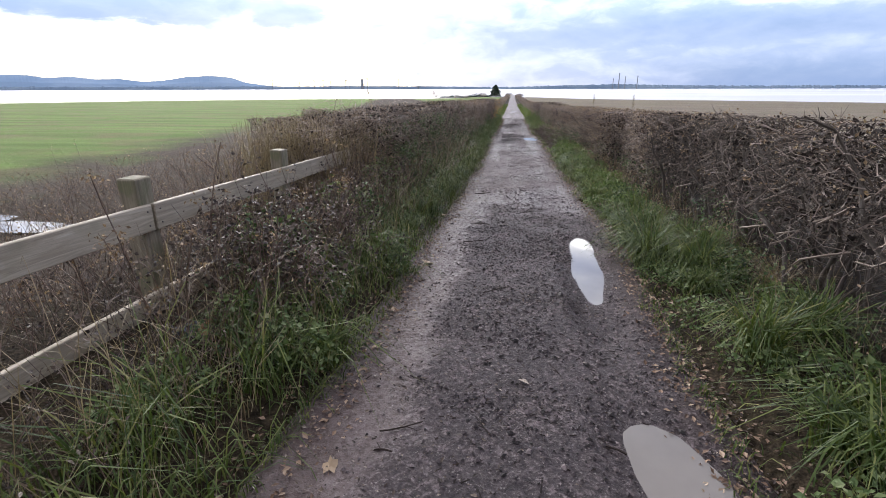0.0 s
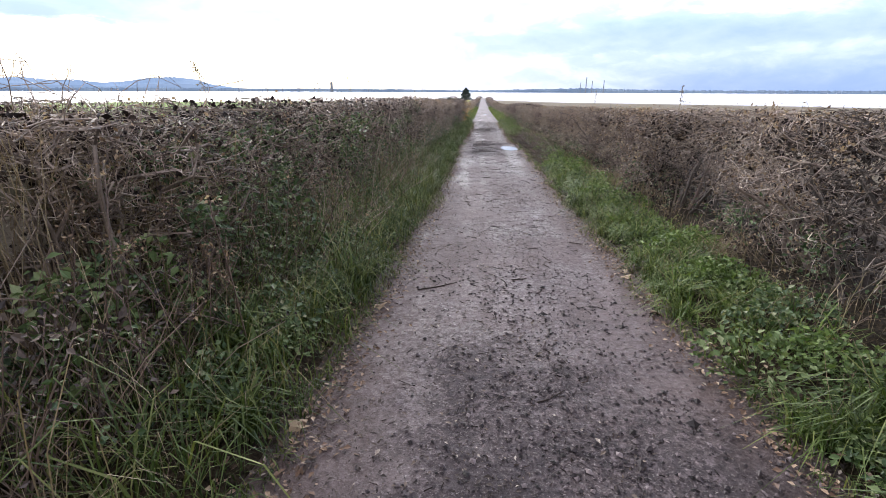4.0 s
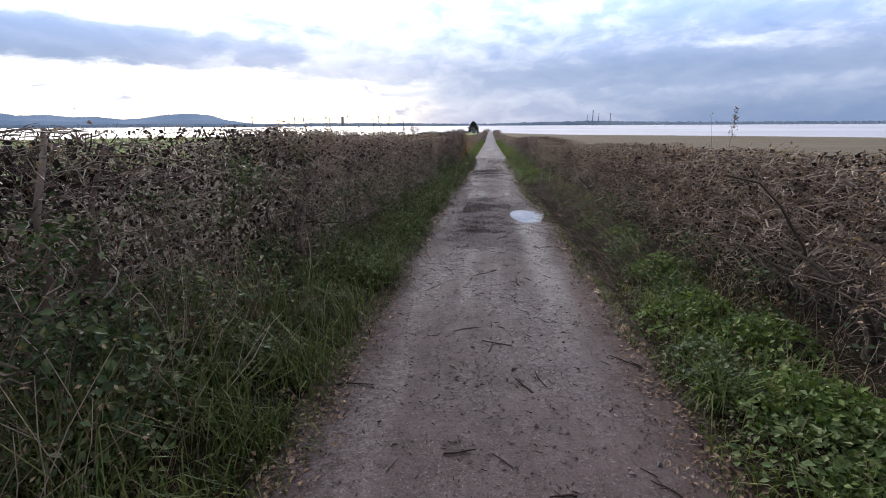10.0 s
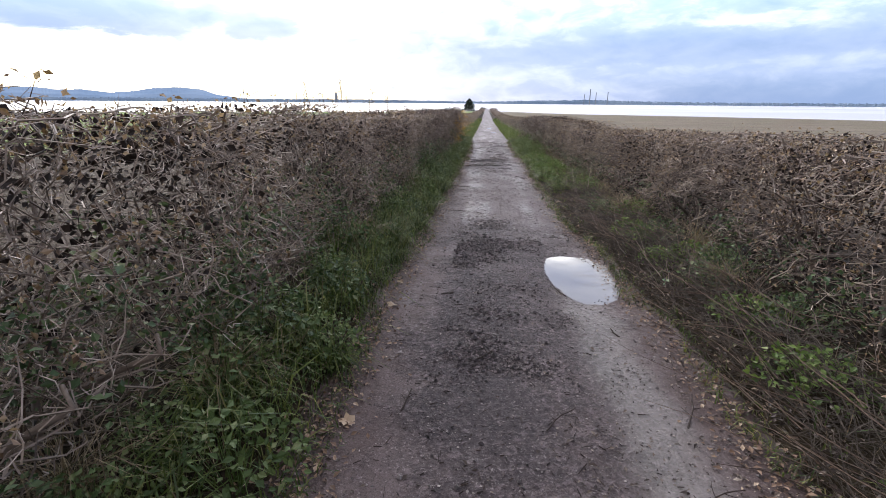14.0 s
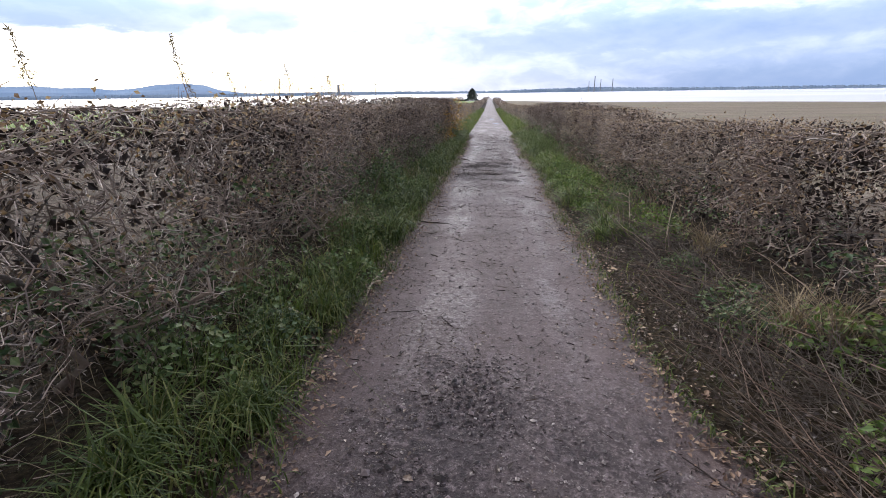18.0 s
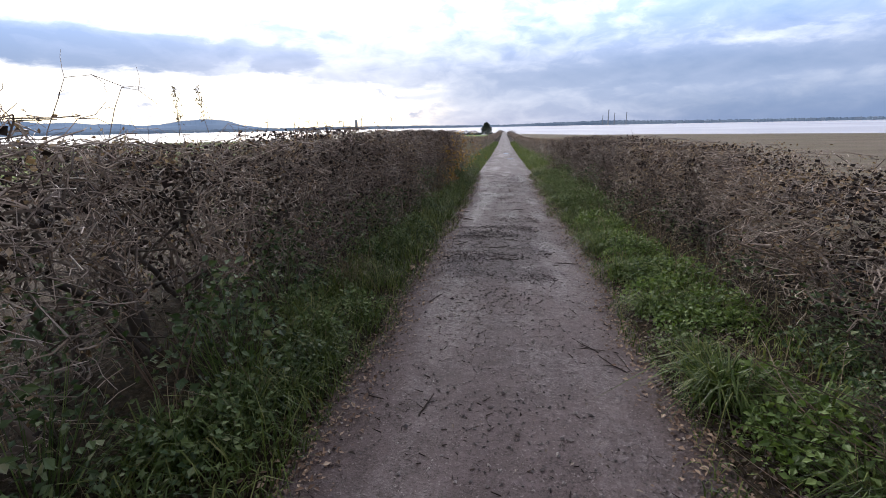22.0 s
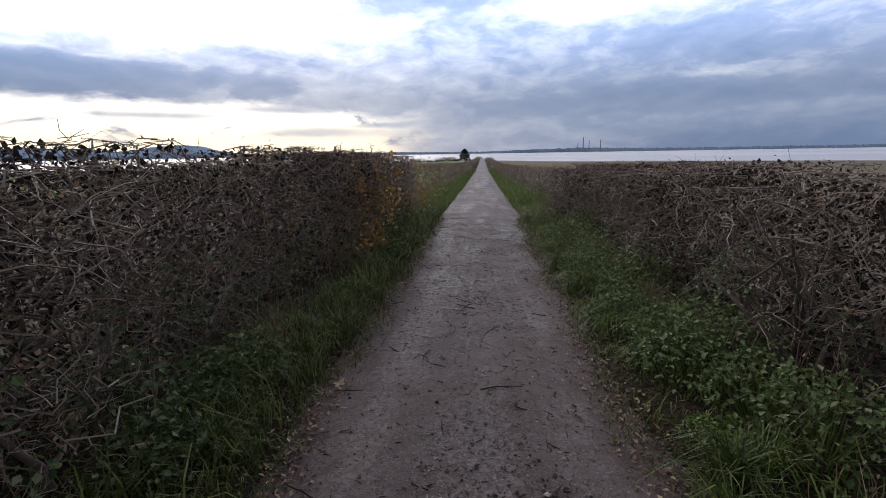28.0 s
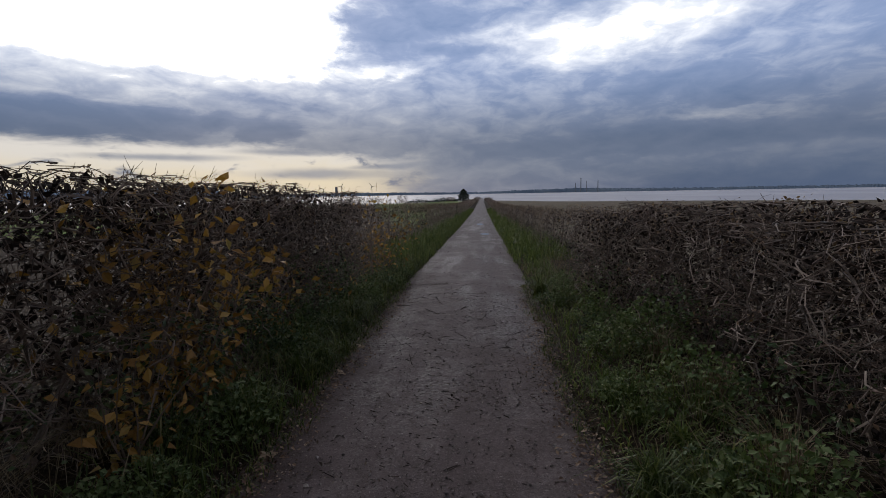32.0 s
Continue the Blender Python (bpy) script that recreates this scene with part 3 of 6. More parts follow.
def grid(xs, ys, height):
    """A sheet over the lines xs and ys; height(x, y) on arrays."""
    X, Y = np.meshgrid(xs, ys, indexing="ij")
    v = np.stack([X, Y, height(X, Y)], -1).reshape(-1, 3)
    i = np.arange(X.size).reshape(X.shape)
    f = np.stack([i[:-1, :-1], i[1:, :-1], i[1:, 1:], i[:-1, 1:]], -1).reshape(-1, 4)
    return v, f


def ripple(x, y, seed, scale, octaves=3):
    """Smooth random field of about -1 to 1 on arrays."""
    r = np.random.default_rng(seed)
    total, amp = 0, 1.0
    for _ in range(octaves):
        part = 0
        for _ in range(5):
            a, p = r.uniform(0, 2 * math.pi, 2)
            k = scale * r.uniform(0.6, 1.5)
            part = part + np.sin(k * (np.cos(a) * x + np.sin(a) * y) + p)
        total = total + amp * part / 5
        amp, scale = amp * 0.55, scale * 2.1
    return total


# ---- the lie of the land ----
KNOT_Y = np.array([-60, -2, 6, 14, 22, 30, 38, 46, 58, 80, 120, 200, 300, 460])
KNOT_Z = np.array([1.9, 0.08, -0.20, -0.40, -0.60, -0.78, -1.00, -1.20, -1.51, -2.0, -2.65, -3.3, -3.7, -3.9])
SEA_Z = -6.0


def fall(y):
    """Height of the track's middle at y."""
    y = np.asarray(y, float)
    return sum(np.interp(y + d, KNOT_Y, KNOT_Z) for d in (-3, -1.5, 0, 1.5, 3)) / 5


PUDDLES = [  # x, y, half width, half length, turn, depth
    (0.62, 1.70, 0.21, 0.42, 0.12, 0.05),
    (0.63, 4.72, 0.150, 1.02, -0.05, 0.05),
    (0.735, 22.08, 0.35, 0.70, 0.05, 0.05),
    (0.45, 63.2, 0.24, 0.6, 0.0, 0.05),
    (0.15, 75.0, 0.26, 1.2, 0.0, 0.05),
]


def puddle_shape(x, y):
    """For each pot-hole: its middle's y, its depth and how far out a place lies, with 1 at the water's edge."""
    for px, py, a, b, turn, deep in PUDDLES:
        u = (x - px) * math.cos(turn) + (y - py) * math.sin(turn)
        v = -(x - px) * math.sin(turn) + (y - py) * math.cos(turn)
        yield py, deep, (np.abs(u / a) ** 2.2 + np.abs(v / b) ** 2.2) ** (1 / 2.2) + 0.14 * ripple(x, y, 5, 6.0, 3)


EDGE_LEFT = ((1.4, 3.6, 5.4, 9.3, 12, 15, 18, 21, 25, 29, 36, 41, 46, 56), (1.28, 1.24, 1.21, 1.15, 1.07, 1.10, 1.13, 1.19, 1.13, 1.06, 1.06, 1.10, 1.22, 1.25))
EDGE_RIGHT = ((1.8, 2.8, 4.6, 6.6, 10, 14, 17, 20.7, 23, 24.7, 27, 29.5, 32, 35, 36.5, 42, 46, 56), (0.95, 1.0, 1.15, 1.23, 1.12, 1.09, 1.16, 1.22, 1.12, 0.95, 1.02, 1.0, 1.09, 1.14, 1.05, 1.05, 1.18, 1.2))


def edge_of(y, side):
    """How far the track's edge lies from its middle."""
    return np.interp(y, *(EDGE_LEFT if side < 0 else EDGE_RIGHT)) + 0.045 * ripple(y, y * 0, 11 if side < 0 else 12, 3.2, 3)


def road_z(x, y):
    z = fall(y) + 0.012 * ripple(x, y, 3, 2.2, 3) + 0.02 * np.cos(x * 2.6) * (np.abs(x) < 1.2)
    for py, deep, r in puddle_shape(x, y):
        level = np.clip((2.2 - r) / 0.7, 0, 1)
        z = z * (1 - level) + float(fall(py)) * level - deep * np.clip(1.8 - r, 0, 1.2)
    z = z + 0.004 * ripple(x, y, 4, 14.0, 2)
    e = np.where(x < 0, edge_of(y, -1), edge_of(y, 1))
    return z - 0.5 * np.clip(np.abs(x) - e, 0, 0.2)


def ground_z(x, y):
    """Verges, banks and fields."""
    ax = np.abs(x)
    r = np.hypot(x, y)
    z = fall(y) + 0.0 * x
    bank = 0.13 * np.clip((ax - 1.15) / 1.2, 0, 1) * np.clip((6.5 - ax) / 3, 0, 1)
    rough = 0.03 * ripple(x, y, 7, 2.4, 3) * np.clip((ax - 1.1) / 0.6, 0, 1)
    edge = np.where(x < 0, edge_of(y, -1), edge_of(y, 1))
    under = -0.16 * np.clip((edge + 0.10 - ax) / 0.12, 0, 1)
    ruts = -0.10 * np.clip((-x - 3.4) / 2, 0, 1) * np.clip((14 + x) / 3, 0, 1) * np.clip(ripple(x, y, 9, 1.1, 3) + 0.2, 0, 1) * np.clip((18 - y) / 4, 0, 1)
    az = np.arctan2(-x, y)
    shore = 350 + 70 * np.exp(-(az / 0.10) ** 2) + 25 * np.sin(az * 2.2 + 0.4)
    spit = np.exp(-((x + 25) / 45.0) ** 2) * np.clip((y - 150) / 150, 0, 1) * 430
    shore = np.maximum(shore, np.minimum(spit, 430))
    drop = np.clip((r - 130) / (shore - 130), 0, 1.3)
    z = z + bank + rough + under + ruts
    return np.where((r > 130) & (y > 0), z * (1 - drop ** 2) + (SEA_Z) * drop ** 2 - 0.6 * np.clip(drop - 1, 0, 1), z)


def build_setting():
    xs = np.unique(np.concatenate([-np.geomspace(14, 900, 34)[::-1], np.arange(-14, 14.01, 0.28), np.geomspace(14, 900, 34)]))
    ys = np.unique(np.concatenate([np.linspace(-300, -6, 14), np.arange(-6, 60, 0.45), np.geomspace(60, 520, 70)]))
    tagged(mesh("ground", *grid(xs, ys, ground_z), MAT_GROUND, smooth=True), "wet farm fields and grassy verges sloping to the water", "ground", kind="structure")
    xs = np.linspace(-1.38, 1.38, 56)
    near = mesh("road", *grid(xs, np.arange(-4, 46.01, 0.07), road_z), MAT_ROAD, smooth=True)
    tagged(near, "rough gravel farm track, muddy and wet, with pot-holes", "track", kind="structure")
    far = mesh("road_far", *grid(np.linspace(-1.38, 1.38, 16), np.concatenate([np.arange(46, 90, 0.25), np.geomspace(90, 425, 80)]), road_z), MAT_ROAD, smooth=True)
    tagged(far, "gravel farm track running down to the shore", "track", kind="structure")
    sx = np.linspace(-6000, 6000, 40)
    sea = mesh("water", *grid(sx, np.geomspace(180, 4300, 40), lambda x, y: SEA_Z + 0 * x), MAT_SEA, smooth=True)
    tagged(sea, "calm pale estuary water reflecting the cloudy sky", "water", kind="structure")
    for px, py, a, b, turn, deep in PUDDLES:
        ang = np.linspace(0, 2 * math.pi, 49)[:-1]
        u, v = np.cos(ang) * a * 1.32, np.sin(ang) * b * 1.32
        x, y = px + u * math.cos(turn) - v * math.sin(turn), py + u * math.sin(turn) + v * math.cos(turn)
        level = float(fall(py)) - deep * 0.80
        verts = np.concatenate([[[px, py, level]], np.stack([x, y, np.full(48, level)], 1)])
        faces = [(0, 1 + i, 1 + (i + 1) % 48) for i in range(48)]
        tagged(mesh("puddle", verts, faces, MAT_PUDDLE), "still muddy puddle in a pot-hole of the track", "puddle", "puddles on the track", "structure")
    for px, py, a, b in ((-6.9, 5.2, 0.8, 0.28), (-8.1, 5.5, 0.7, 0.2), (-9.9, 6.6, 0.8, 0.25), (-6.2, 4.2, 0.6, 0.2)):
        ang = np.linspace(0, 2 * math.pi, 33)[:-1]
        wob = 1 + 0.25 * ripple(ang * 3, ang * 0, int(a * 10), 1.0, 2)
        verts = np.stack([px + np.cos(ang) * a * wob, py + np.sin(ang) * b * wob, 0 * ang + float(ground_z(np.array(px), np.array(py))) + 0.035], 1)
        verts = np.concatenate([[verts.mean(0)], verts])
        tagged(mesh("flood_pool", verts, [(0, 1 + i, 1 + (i + 1) % 32) for i in range(32)], MAT_PUDDLE), "shallow flood water lying in the muddy field", "puddle", "pools in the field", "structure")


build_setting()


# ---- the far side of the water ----
def ridge(name, azimuths, elevations, far, mat, label, jitter, seed, deep=260):
    """A long low landform at a distance, with a crest given in degrees."""
    r = np.random.default_rng(seed)
    az = np.arange(azimuths[0], azimuths[-1] - 0.001, -0.12)
    el = np.interp(-az, -np.asarray(azimuths, float), elevations)
    el = el + jitter * r.normal(0, 1, len(az))
    rows = []
    for share, back in ((-0.02, 0), (0.55, deep * 0.1), (1.0, deep * 0.35), (0.7, deep)):
        d = (far + back) / np.cos(np.radians(az) * 0.6)
        z = SEA_Z - 0.5 + (np.tan(np.radians(np.maximum(el, 0.02))) * d + 1.5 - SEA_Z) * max(share, 0)
        rows.append(np.stack([-np.sin(np.radians(az)) * d, np.cos(np.radians(az)) * d, z], 1))
    v = np.concatenate(rows)
    i = np.arange(len(v)).reshape(4, -1)
    f = np.stack([i[:-1, :-1], i[:-1, 1:], i[1:, 1:], i[1:, :-1]], -1).reshape(-1, 4)
    return tagged(mesh(name, v, f, mat, smooth=False), label, "far shore", kind="structure")


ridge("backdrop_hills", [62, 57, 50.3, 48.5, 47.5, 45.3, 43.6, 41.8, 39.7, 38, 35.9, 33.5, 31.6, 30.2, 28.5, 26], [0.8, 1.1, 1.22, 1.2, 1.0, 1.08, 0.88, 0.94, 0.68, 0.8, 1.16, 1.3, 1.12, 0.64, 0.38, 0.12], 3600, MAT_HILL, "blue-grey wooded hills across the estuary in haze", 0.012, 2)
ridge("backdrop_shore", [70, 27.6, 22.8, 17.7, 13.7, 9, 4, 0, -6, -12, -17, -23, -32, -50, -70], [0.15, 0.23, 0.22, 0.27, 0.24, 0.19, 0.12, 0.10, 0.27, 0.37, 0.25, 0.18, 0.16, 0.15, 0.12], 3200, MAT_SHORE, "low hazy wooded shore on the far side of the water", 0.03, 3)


def far_place(az, d=3150):
    a = radians(az)
    return -math.sin(a) * d, math.cos(a) * d


def rod(x, y, z0, z1, r0, r1, sides=6):
    return tubes(np.array([[[x, y, z0], [x, y, z1]]]), np.array([[r0, r1]]), sides)


def chimney(az, top, r, label):
    x, y = far_place(az)
    ob = holder("factory_chimney", pose(x, y, SEA_Z))
    h = math.tan(radians(top)) * 3150 + 1.5 - SEA_Z
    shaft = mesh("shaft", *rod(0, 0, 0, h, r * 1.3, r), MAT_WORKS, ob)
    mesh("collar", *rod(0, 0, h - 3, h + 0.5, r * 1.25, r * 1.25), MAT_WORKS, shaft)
    tagged(ob, label, "chimney", "far chimneys")


for az, top, r in ((-11.7, 1.5, 2.6), (-11.1, 0.95, 1.8), (-12.35, 1.15, 2.0), (-13.6, 1.2, 2.2), (17.6, 0.98, 8.0)):
    chimney(az, top, r, "tall thin chimney of works beyond the estuary" if r < 5 else "broad grey tower of works beyond the estuary")


def wind_turbine(az, top, turn):
    x, y = far_place(az)
    ob = holder("wind_turbine", pose(x, y, SEA_Z, 0, 0, az))
    h = math.tan(radians(top)) * 3150 + 1.5 - SEA_Z
    mesh("mast", *rod(0, 0, 0, h, 2.4, 1.6), MAT_WORKS, ob)
    nacelle = mesh("nacelle", *tubes(np.array([[[0, -3, h], [0, 4, h]]]), np.array([[2.4, 2.0]]), 6), MAT_WORKS, ob)
    for k in range(3):
        a = radians(turn + 120 * k)
        tip = np.array([math.sin(a) * h * 0.42, -3.5, h + math.cos(a) * h * 0.42])
        mesh("blade", *tubes(np.array([[[0, -3.5, h], tip]]), np.array([[1.9, 0.9]]), 4), MAT_WORKS, nacelle)
    tagged(ob, "pale wind turbine beyond the estuary", "wind turbine", "far wind turbines")


for az, top, turn in ((27.5, 0.9, 10), (23.0, 0.85, 40), (22.0, 0.8, 75), (21.2, 0.7, 20), (19.5, 0.85, 100), (19.1, 0.75, 55), (17.0, 1.05, 30), (13.4, 1.0, 85), (24.6, 0.6, 15)):
    wind_turbine(az, top, turn)


def far_shed(az, wide, tall):
    x, y = far_place(az, 3180)
    ob = holder("warehouse", pose(x, y, SEA_Z, 0, 0, az))
    base, h = math.tan(radians(0.10)) * 3180 + 6, tall
    w = wide / 2
    v = [(-w, 0, 0), (w, 0, 0), (w, 40, 0), (-w, 40, 0), (-w, 0, base + h), (w, 0, base + h), (w, 40, base + h), (-w, 40, base + h)]
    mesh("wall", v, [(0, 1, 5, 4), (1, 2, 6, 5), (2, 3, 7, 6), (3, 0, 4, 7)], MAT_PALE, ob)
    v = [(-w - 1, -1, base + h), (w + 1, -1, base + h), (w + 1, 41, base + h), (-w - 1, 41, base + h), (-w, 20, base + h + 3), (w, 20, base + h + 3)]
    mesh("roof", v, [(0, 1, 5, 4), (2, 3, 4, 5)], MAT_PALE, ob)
    tagged(ob, "long pale shed on the far shore", "warehouse", "far sheds")


for az, wide, tall in ((-18.5, 26, 2.5), (-19.4, 14, 3.0), (-21.5, 30, 2.0), (-29.5, 22, 3.4), (-30.2, 34, 2.4), (-31, 18, 4.0), (-33.5, 30, 2.6), (-34.6, 16, 3.2), (-26, 16, 2.2)):
    far_shed(az, wide, tall)


def evergreen(x, y, tall, wide):
    rng = np.random.default_rng(31)
    z0 = float(ground_z(np.array(x), np.array(y)))
    ob = holder("evergreen_tree", pose(x, y, z0))
    mesh("trunk", *tubes(np.array([[[0, 0, -0.3], [0.1, 0, tall * 0.5], [0, 0.1, tall * 0.92]]]), np.array([[0.3, 0.2, 0.05]]), 6), MAT_STEM, ob)
    n = 2600
    h = rng.uniform(0.02, 1, n) ** 0.9
    lump = 1 + 0.18 * np.sin(h * 17) + 0.1 * rng.normal(0, 1, n)
    rad = wide / 2 * np.clip(1.25 * (1 - h) ** 0.6, 0, 1) * lump * np.sqrt(rng.uniform(0.2, 1, n))
    a = rng.uniform(0, 2 * math.pi, n)
    at = np.stack([rad * np.cos(a), rad * np.sin(a), h * tall], 1)
    mesh("crown", *leaves(rng, at, rng.uniform(0.5, 1.0, n)), MAT_CONIFER, ob)
    tagged(ob, "dark dense evergreen tree beside the track by the shore", "tree")


def bare_tree(x, y, tall, wide, seed, label, mat):
    rng = np.random.default_rng(seed)
    z0 = float(ground_z(np.array(x), np.array(y)))
    ob = holder("bare_tree", pose(x, y, z0))
    n = 9
    start = np.tile([0, 0, -0.2], (n, 1)) + rng.normal(0, 0.15, (n, 3)) * [1, 1, 0]
    limbs = wander(rng, start, np.stack([rng.normal(0, 0.5, n), rng.normal(0, 0.5, n), np.ones(n)], 1), rng.uniform(0.6, 0.95, n) * tall, 6, 0.12)
    mesh("trunk", *tubes(limbs, np.linspace(0.16, 0.03, 6)[None].repeat(n, 0), 5), MAT_STEM, ob)
    m = 520
    d = rng.normal(0, 1, (m, 3))
    d /= np.linalg.norm(d, axis=1, keepdims=True)
    at = d * np.array([wide / 2, wide / 2, tall * 0.42]) * rng.uniform(0.35, 1, m)[:, None] ** 0.6 + [0, 0, tall * 0.56]
    tw = wander(rng, at, d + rng.normal(0, 0.6, (m, 3)), rng.uniform(0.5, 1.2, m), 3, 0.3)
    mesh("crown", *tubes(tw, np.array([[0.06, 0.04, 0.015]]).repeat(m, 0), 3), mat, ob)
    tagged(ob, label, "tree")


evergreen(-14.0, 400, 9.2, 9.0)
bare_tree(-62, 395, 6.5, 9.0, 5, "pale leafless round tree near the shore", MAT_TWIG)
bare_tree(-3.0, 408, 3.0, 6.0, 6, "low leafless bush at the end of the track", MAT_TWIG)
bare_tree(6.0, 415, 2.4, 6.0, 7, "low leafless bush at the end of the track", MAT_TWIG)
bare_tree(-24, 398, 3.2, 7.0, 8, "low leafless bush beside the dark tree", MAT_TWIG)


def shore_thicket():
    rng = np.random.default_rng(77)
    m = 2600
    x = rng.uniform(-60, -18, m)
    y = 398 + rng.normal(0, 1.4, m)
    z = ground_z(x, y) + np.abs(rng.normal(0, 1, m)) * 0.9 * (1.1 + 0.4 * np.sin(x * 0.35))
    v, f = leaves(rng, np.stack([x, y, z], 1), rng.uniform(0.5, 1.0, m))
    tagged(mesh("shore_thicket", v, f, MAT_CONIFER), "low dark thicket along the shore", "thicket", kind="stuff")


shore_thicket()


# ---- hedges ----
HL_Y, HL_H = (5, 9, 13, 16, 20, 23, 27, 31, 35, 37, 40, 43, 48, 60, 400), (1.28, 1.40, 1.47, 1.52, 1.53, 1.48, 1.50, 1.57, 1.57, 1.64, 1.76, 1.76, 1.66, 1.58, 1.5)
HR_Y, HR_H = (-4, 5, 7, 12, 16, 19, 24, 30, 34, 37, 40, 43, 50, 400), (1.40, 1.42, 1.46, 1.36, 1.32, 1.38, 1.31, 1.25, 1.29, 1.40, 1.45, 1.46, 1.36, 1.4)


def shrub(seed, tall, thick, long, bent, straight, brown, green, low_leaf, mat, whips=0, stem_count=5, core=1600, arms_share=3, arms_long=0.70, clear=0.0, bark=None, tips=240, tip_mat=None):
    """One hedge plant, its track side towards +x: crooked stems, branches, a mat of clipped twigs, withered and green leaves."""
    rng = np.random.default_rng(seed)
    ob = holder("hedge_shrub")

    def clip(p, give=0.15):
        p = p.copy()
        for k, m in ((0, thick / 2), (1, long * 0.62)):
            over = np.abs(p[..., k]) > m
            p[..., k] = np.where(over, np.sign(p[..., k]) * (m + (np.abs(p[..., k]) - m) * 0.25), p[..., k])
        top = tall * 0.965
        p[..., 2] = np.where(p[..., 2] > top, top + (p[..., 2] - top) * give, p[..., 2])
        out, high = np.clip(p[..., 0] / (thick * 0.5), 0, 1), np.clip(p[..., 2] / tall, 0, 1) ** 2
        p[..., 0] += 0.15 * out * ripple(p[..., 1], p[..., 2], seed, 19.0, 2)
        p[..., 2] += 0.035 * high * ripple(p[..., 0], p[..., 1], seed + 1, 17.0, 2)
        p[..., 2] = np.maximum(p[..., 2], 0.03)
        return p

    n = stem_count
    base = np.stack([rng.normal(0.16, 0.2, n), rng.uniform(-long * 0.5, long * 0.5, n), np.full(n, -0.08)], 1)
    way = np.stack([rng.normal(0.05, 0.28, n), rng.normal(0, 0.38, n), np.ones(n)], 1)
    stems = clip(wander(rng, base, way, rng.uniform(0.75, 0.98, n) * tall, 7, 0.14), 0.05)
    stems[..., 2] = np.minimum(stems[..., 2], tall * 0.98)
    stems[:, 0, 2] = -0.08
    r = rng.uniform(0.012, 0.032, n)[:, None] * np.linspace(1, 0.35, 7)
    for k in range(n):
        mesh("stem", *tubes(stems[k:k + 1], r[k:k + 1], 5), bark or MAT_STEM, ob, smooth=True)
    m = 44 if stem_count > 3 else 20
    pick, spot = rng.integers(0, n, m), rng.integers(1 + int(clear * 5), 7, m)
    way = np.stack([rng.normal(0.2, 0.8, m), rng.normal(0, 0.8, m), rng.normal(0.35, 0.45, m)], 1)
    arms = clip(crooked(rng, stems[pick, spot], way, rng.uniform(0.25, 0.60, m), 5, 0.36), 0.05)
    r = rng.uniform(0.0035, 0.0085, m)[:, None] * np.linspace(1, 0.4, 5)
    big = 6 if n > 3 else 2
    arms[:big] = clip(crooked(rng, np.stack([thick * rng.uniform(0.15, 0.42, big), rng.uniform(-0.5, 0.5, big) * long, tall * rng.uniform(0.35, 0.85, big)], 1), np.stack([rng.normal(0, 0.3, big), rng.choice([-1, 1], big), rng.normal(0.2, 0.5, big)], 1), rng.uniform(0.35, 0.7, big), 5, 0.42), 0.12)
    for k in range(big):
        mesh("branch", *tubes(arms[k:k + 1], r[k:k + 1] + 0.004, 4), MAT_STEM, ob, smooth=True)
    tagged(mesh("branch_mass", *tubes(arms[big:], r[big:], 3), MAT_STEM, ob), kind="stuff")

    def starts(count):
        at = arms[rng.integers(0, m, count), rng.integers(0, 5, count)] + rng.normal(0, 0.05, (count, 3))
        h = rng.uniform(max(0.10, clear ** 1.6), 1.0, count) ** 0.62
        face = np.stack([thick * (rng.uniform(0.26, 0.5, count) + 0.05 * (1 - h)), rng.uniform(-0.6, 0.6, count) * long, tall * h], 1)
        top = np.stack([rng.uniform(-0.5, 0.5, count) * thick, rng.uniform(-0.6, 0.6, count) * long, tall * rng.uniform(0.80, 0.95, count)], 1)
        kind = rng.uniform(0, 1, count)[:, None]
        return np.where(kind < 0.42, face, np.where(kind < 0.66, top, at))

    at = starts(bent)
    way = np.stack([rng.normal(0.1, 0.5, bent), rng.normal(0, 0.85, bent), rng.normal(0.25, 0.55, bent)], 1)
    sprays = clip(crooked(rng, at, way, rng.uniform(0.09, 0.26, bent), 4, 0.55))
    v0, f0 = tubes(sprays, rng.uniform(0.0020, 0.0044, bent)[:, None] * np.array([1, 0.9, 0.75, 0.45]), 3)
    knots = bent * arms_share // 9
    at = starts(knots)
    way = np.stack([rng.normal(0.0, 0.30, knots), rng.normal(0, 1.0, knots), rng.normal(0.1, 0.45, knots)], 1)
    knotty = clip(crooked(rng, at, way, rng.uniform(0.18, arms_long, knots), 6, 0.42), 0.03)
    v2, f2 = tubes(knotty, rng.uniform(0.0024, 0.0062, knots)[:, None] * np.array([1, 0.95, 0.9, 0.8, 0.65, 0.45]), 3)
    tagged(mesh("crooked_branch_mass", v2, f2, MAT_STEM, ob), kind="stuff")
    at = starts(straight)
    way = np.stack([rng.normal(0.1, 0.7, straight), rng.normal(0, 0.8, straight), rng.normal(0.25, 0.7, straight)], 1)
    short = clip(wander(rng, at, way, rng.uniform(0.04, 0.12, straight), 2, 0.2))
    v1, f1 = tubes(short, rng.uniform(0.0014, 0.0030, straight)[:, None] * np.array([1, 0.5]), 3)
    tagged(mesh("twig_mass", np.concatenate([v0, v1]), np.concatenate([f0, f1 + len(v0)]), mat, ob), kind="stuff")
    if tips:       # clipped ends that stand out of the face
        h = rng.uniform(max(0.06, clear), 1.0, tips)
        at = clip(np.stack([thick * rng.uniform(0.40, 0.50, tips), rng.uniform(-0.6, 0.6, tips) * long, tall * h], 1))
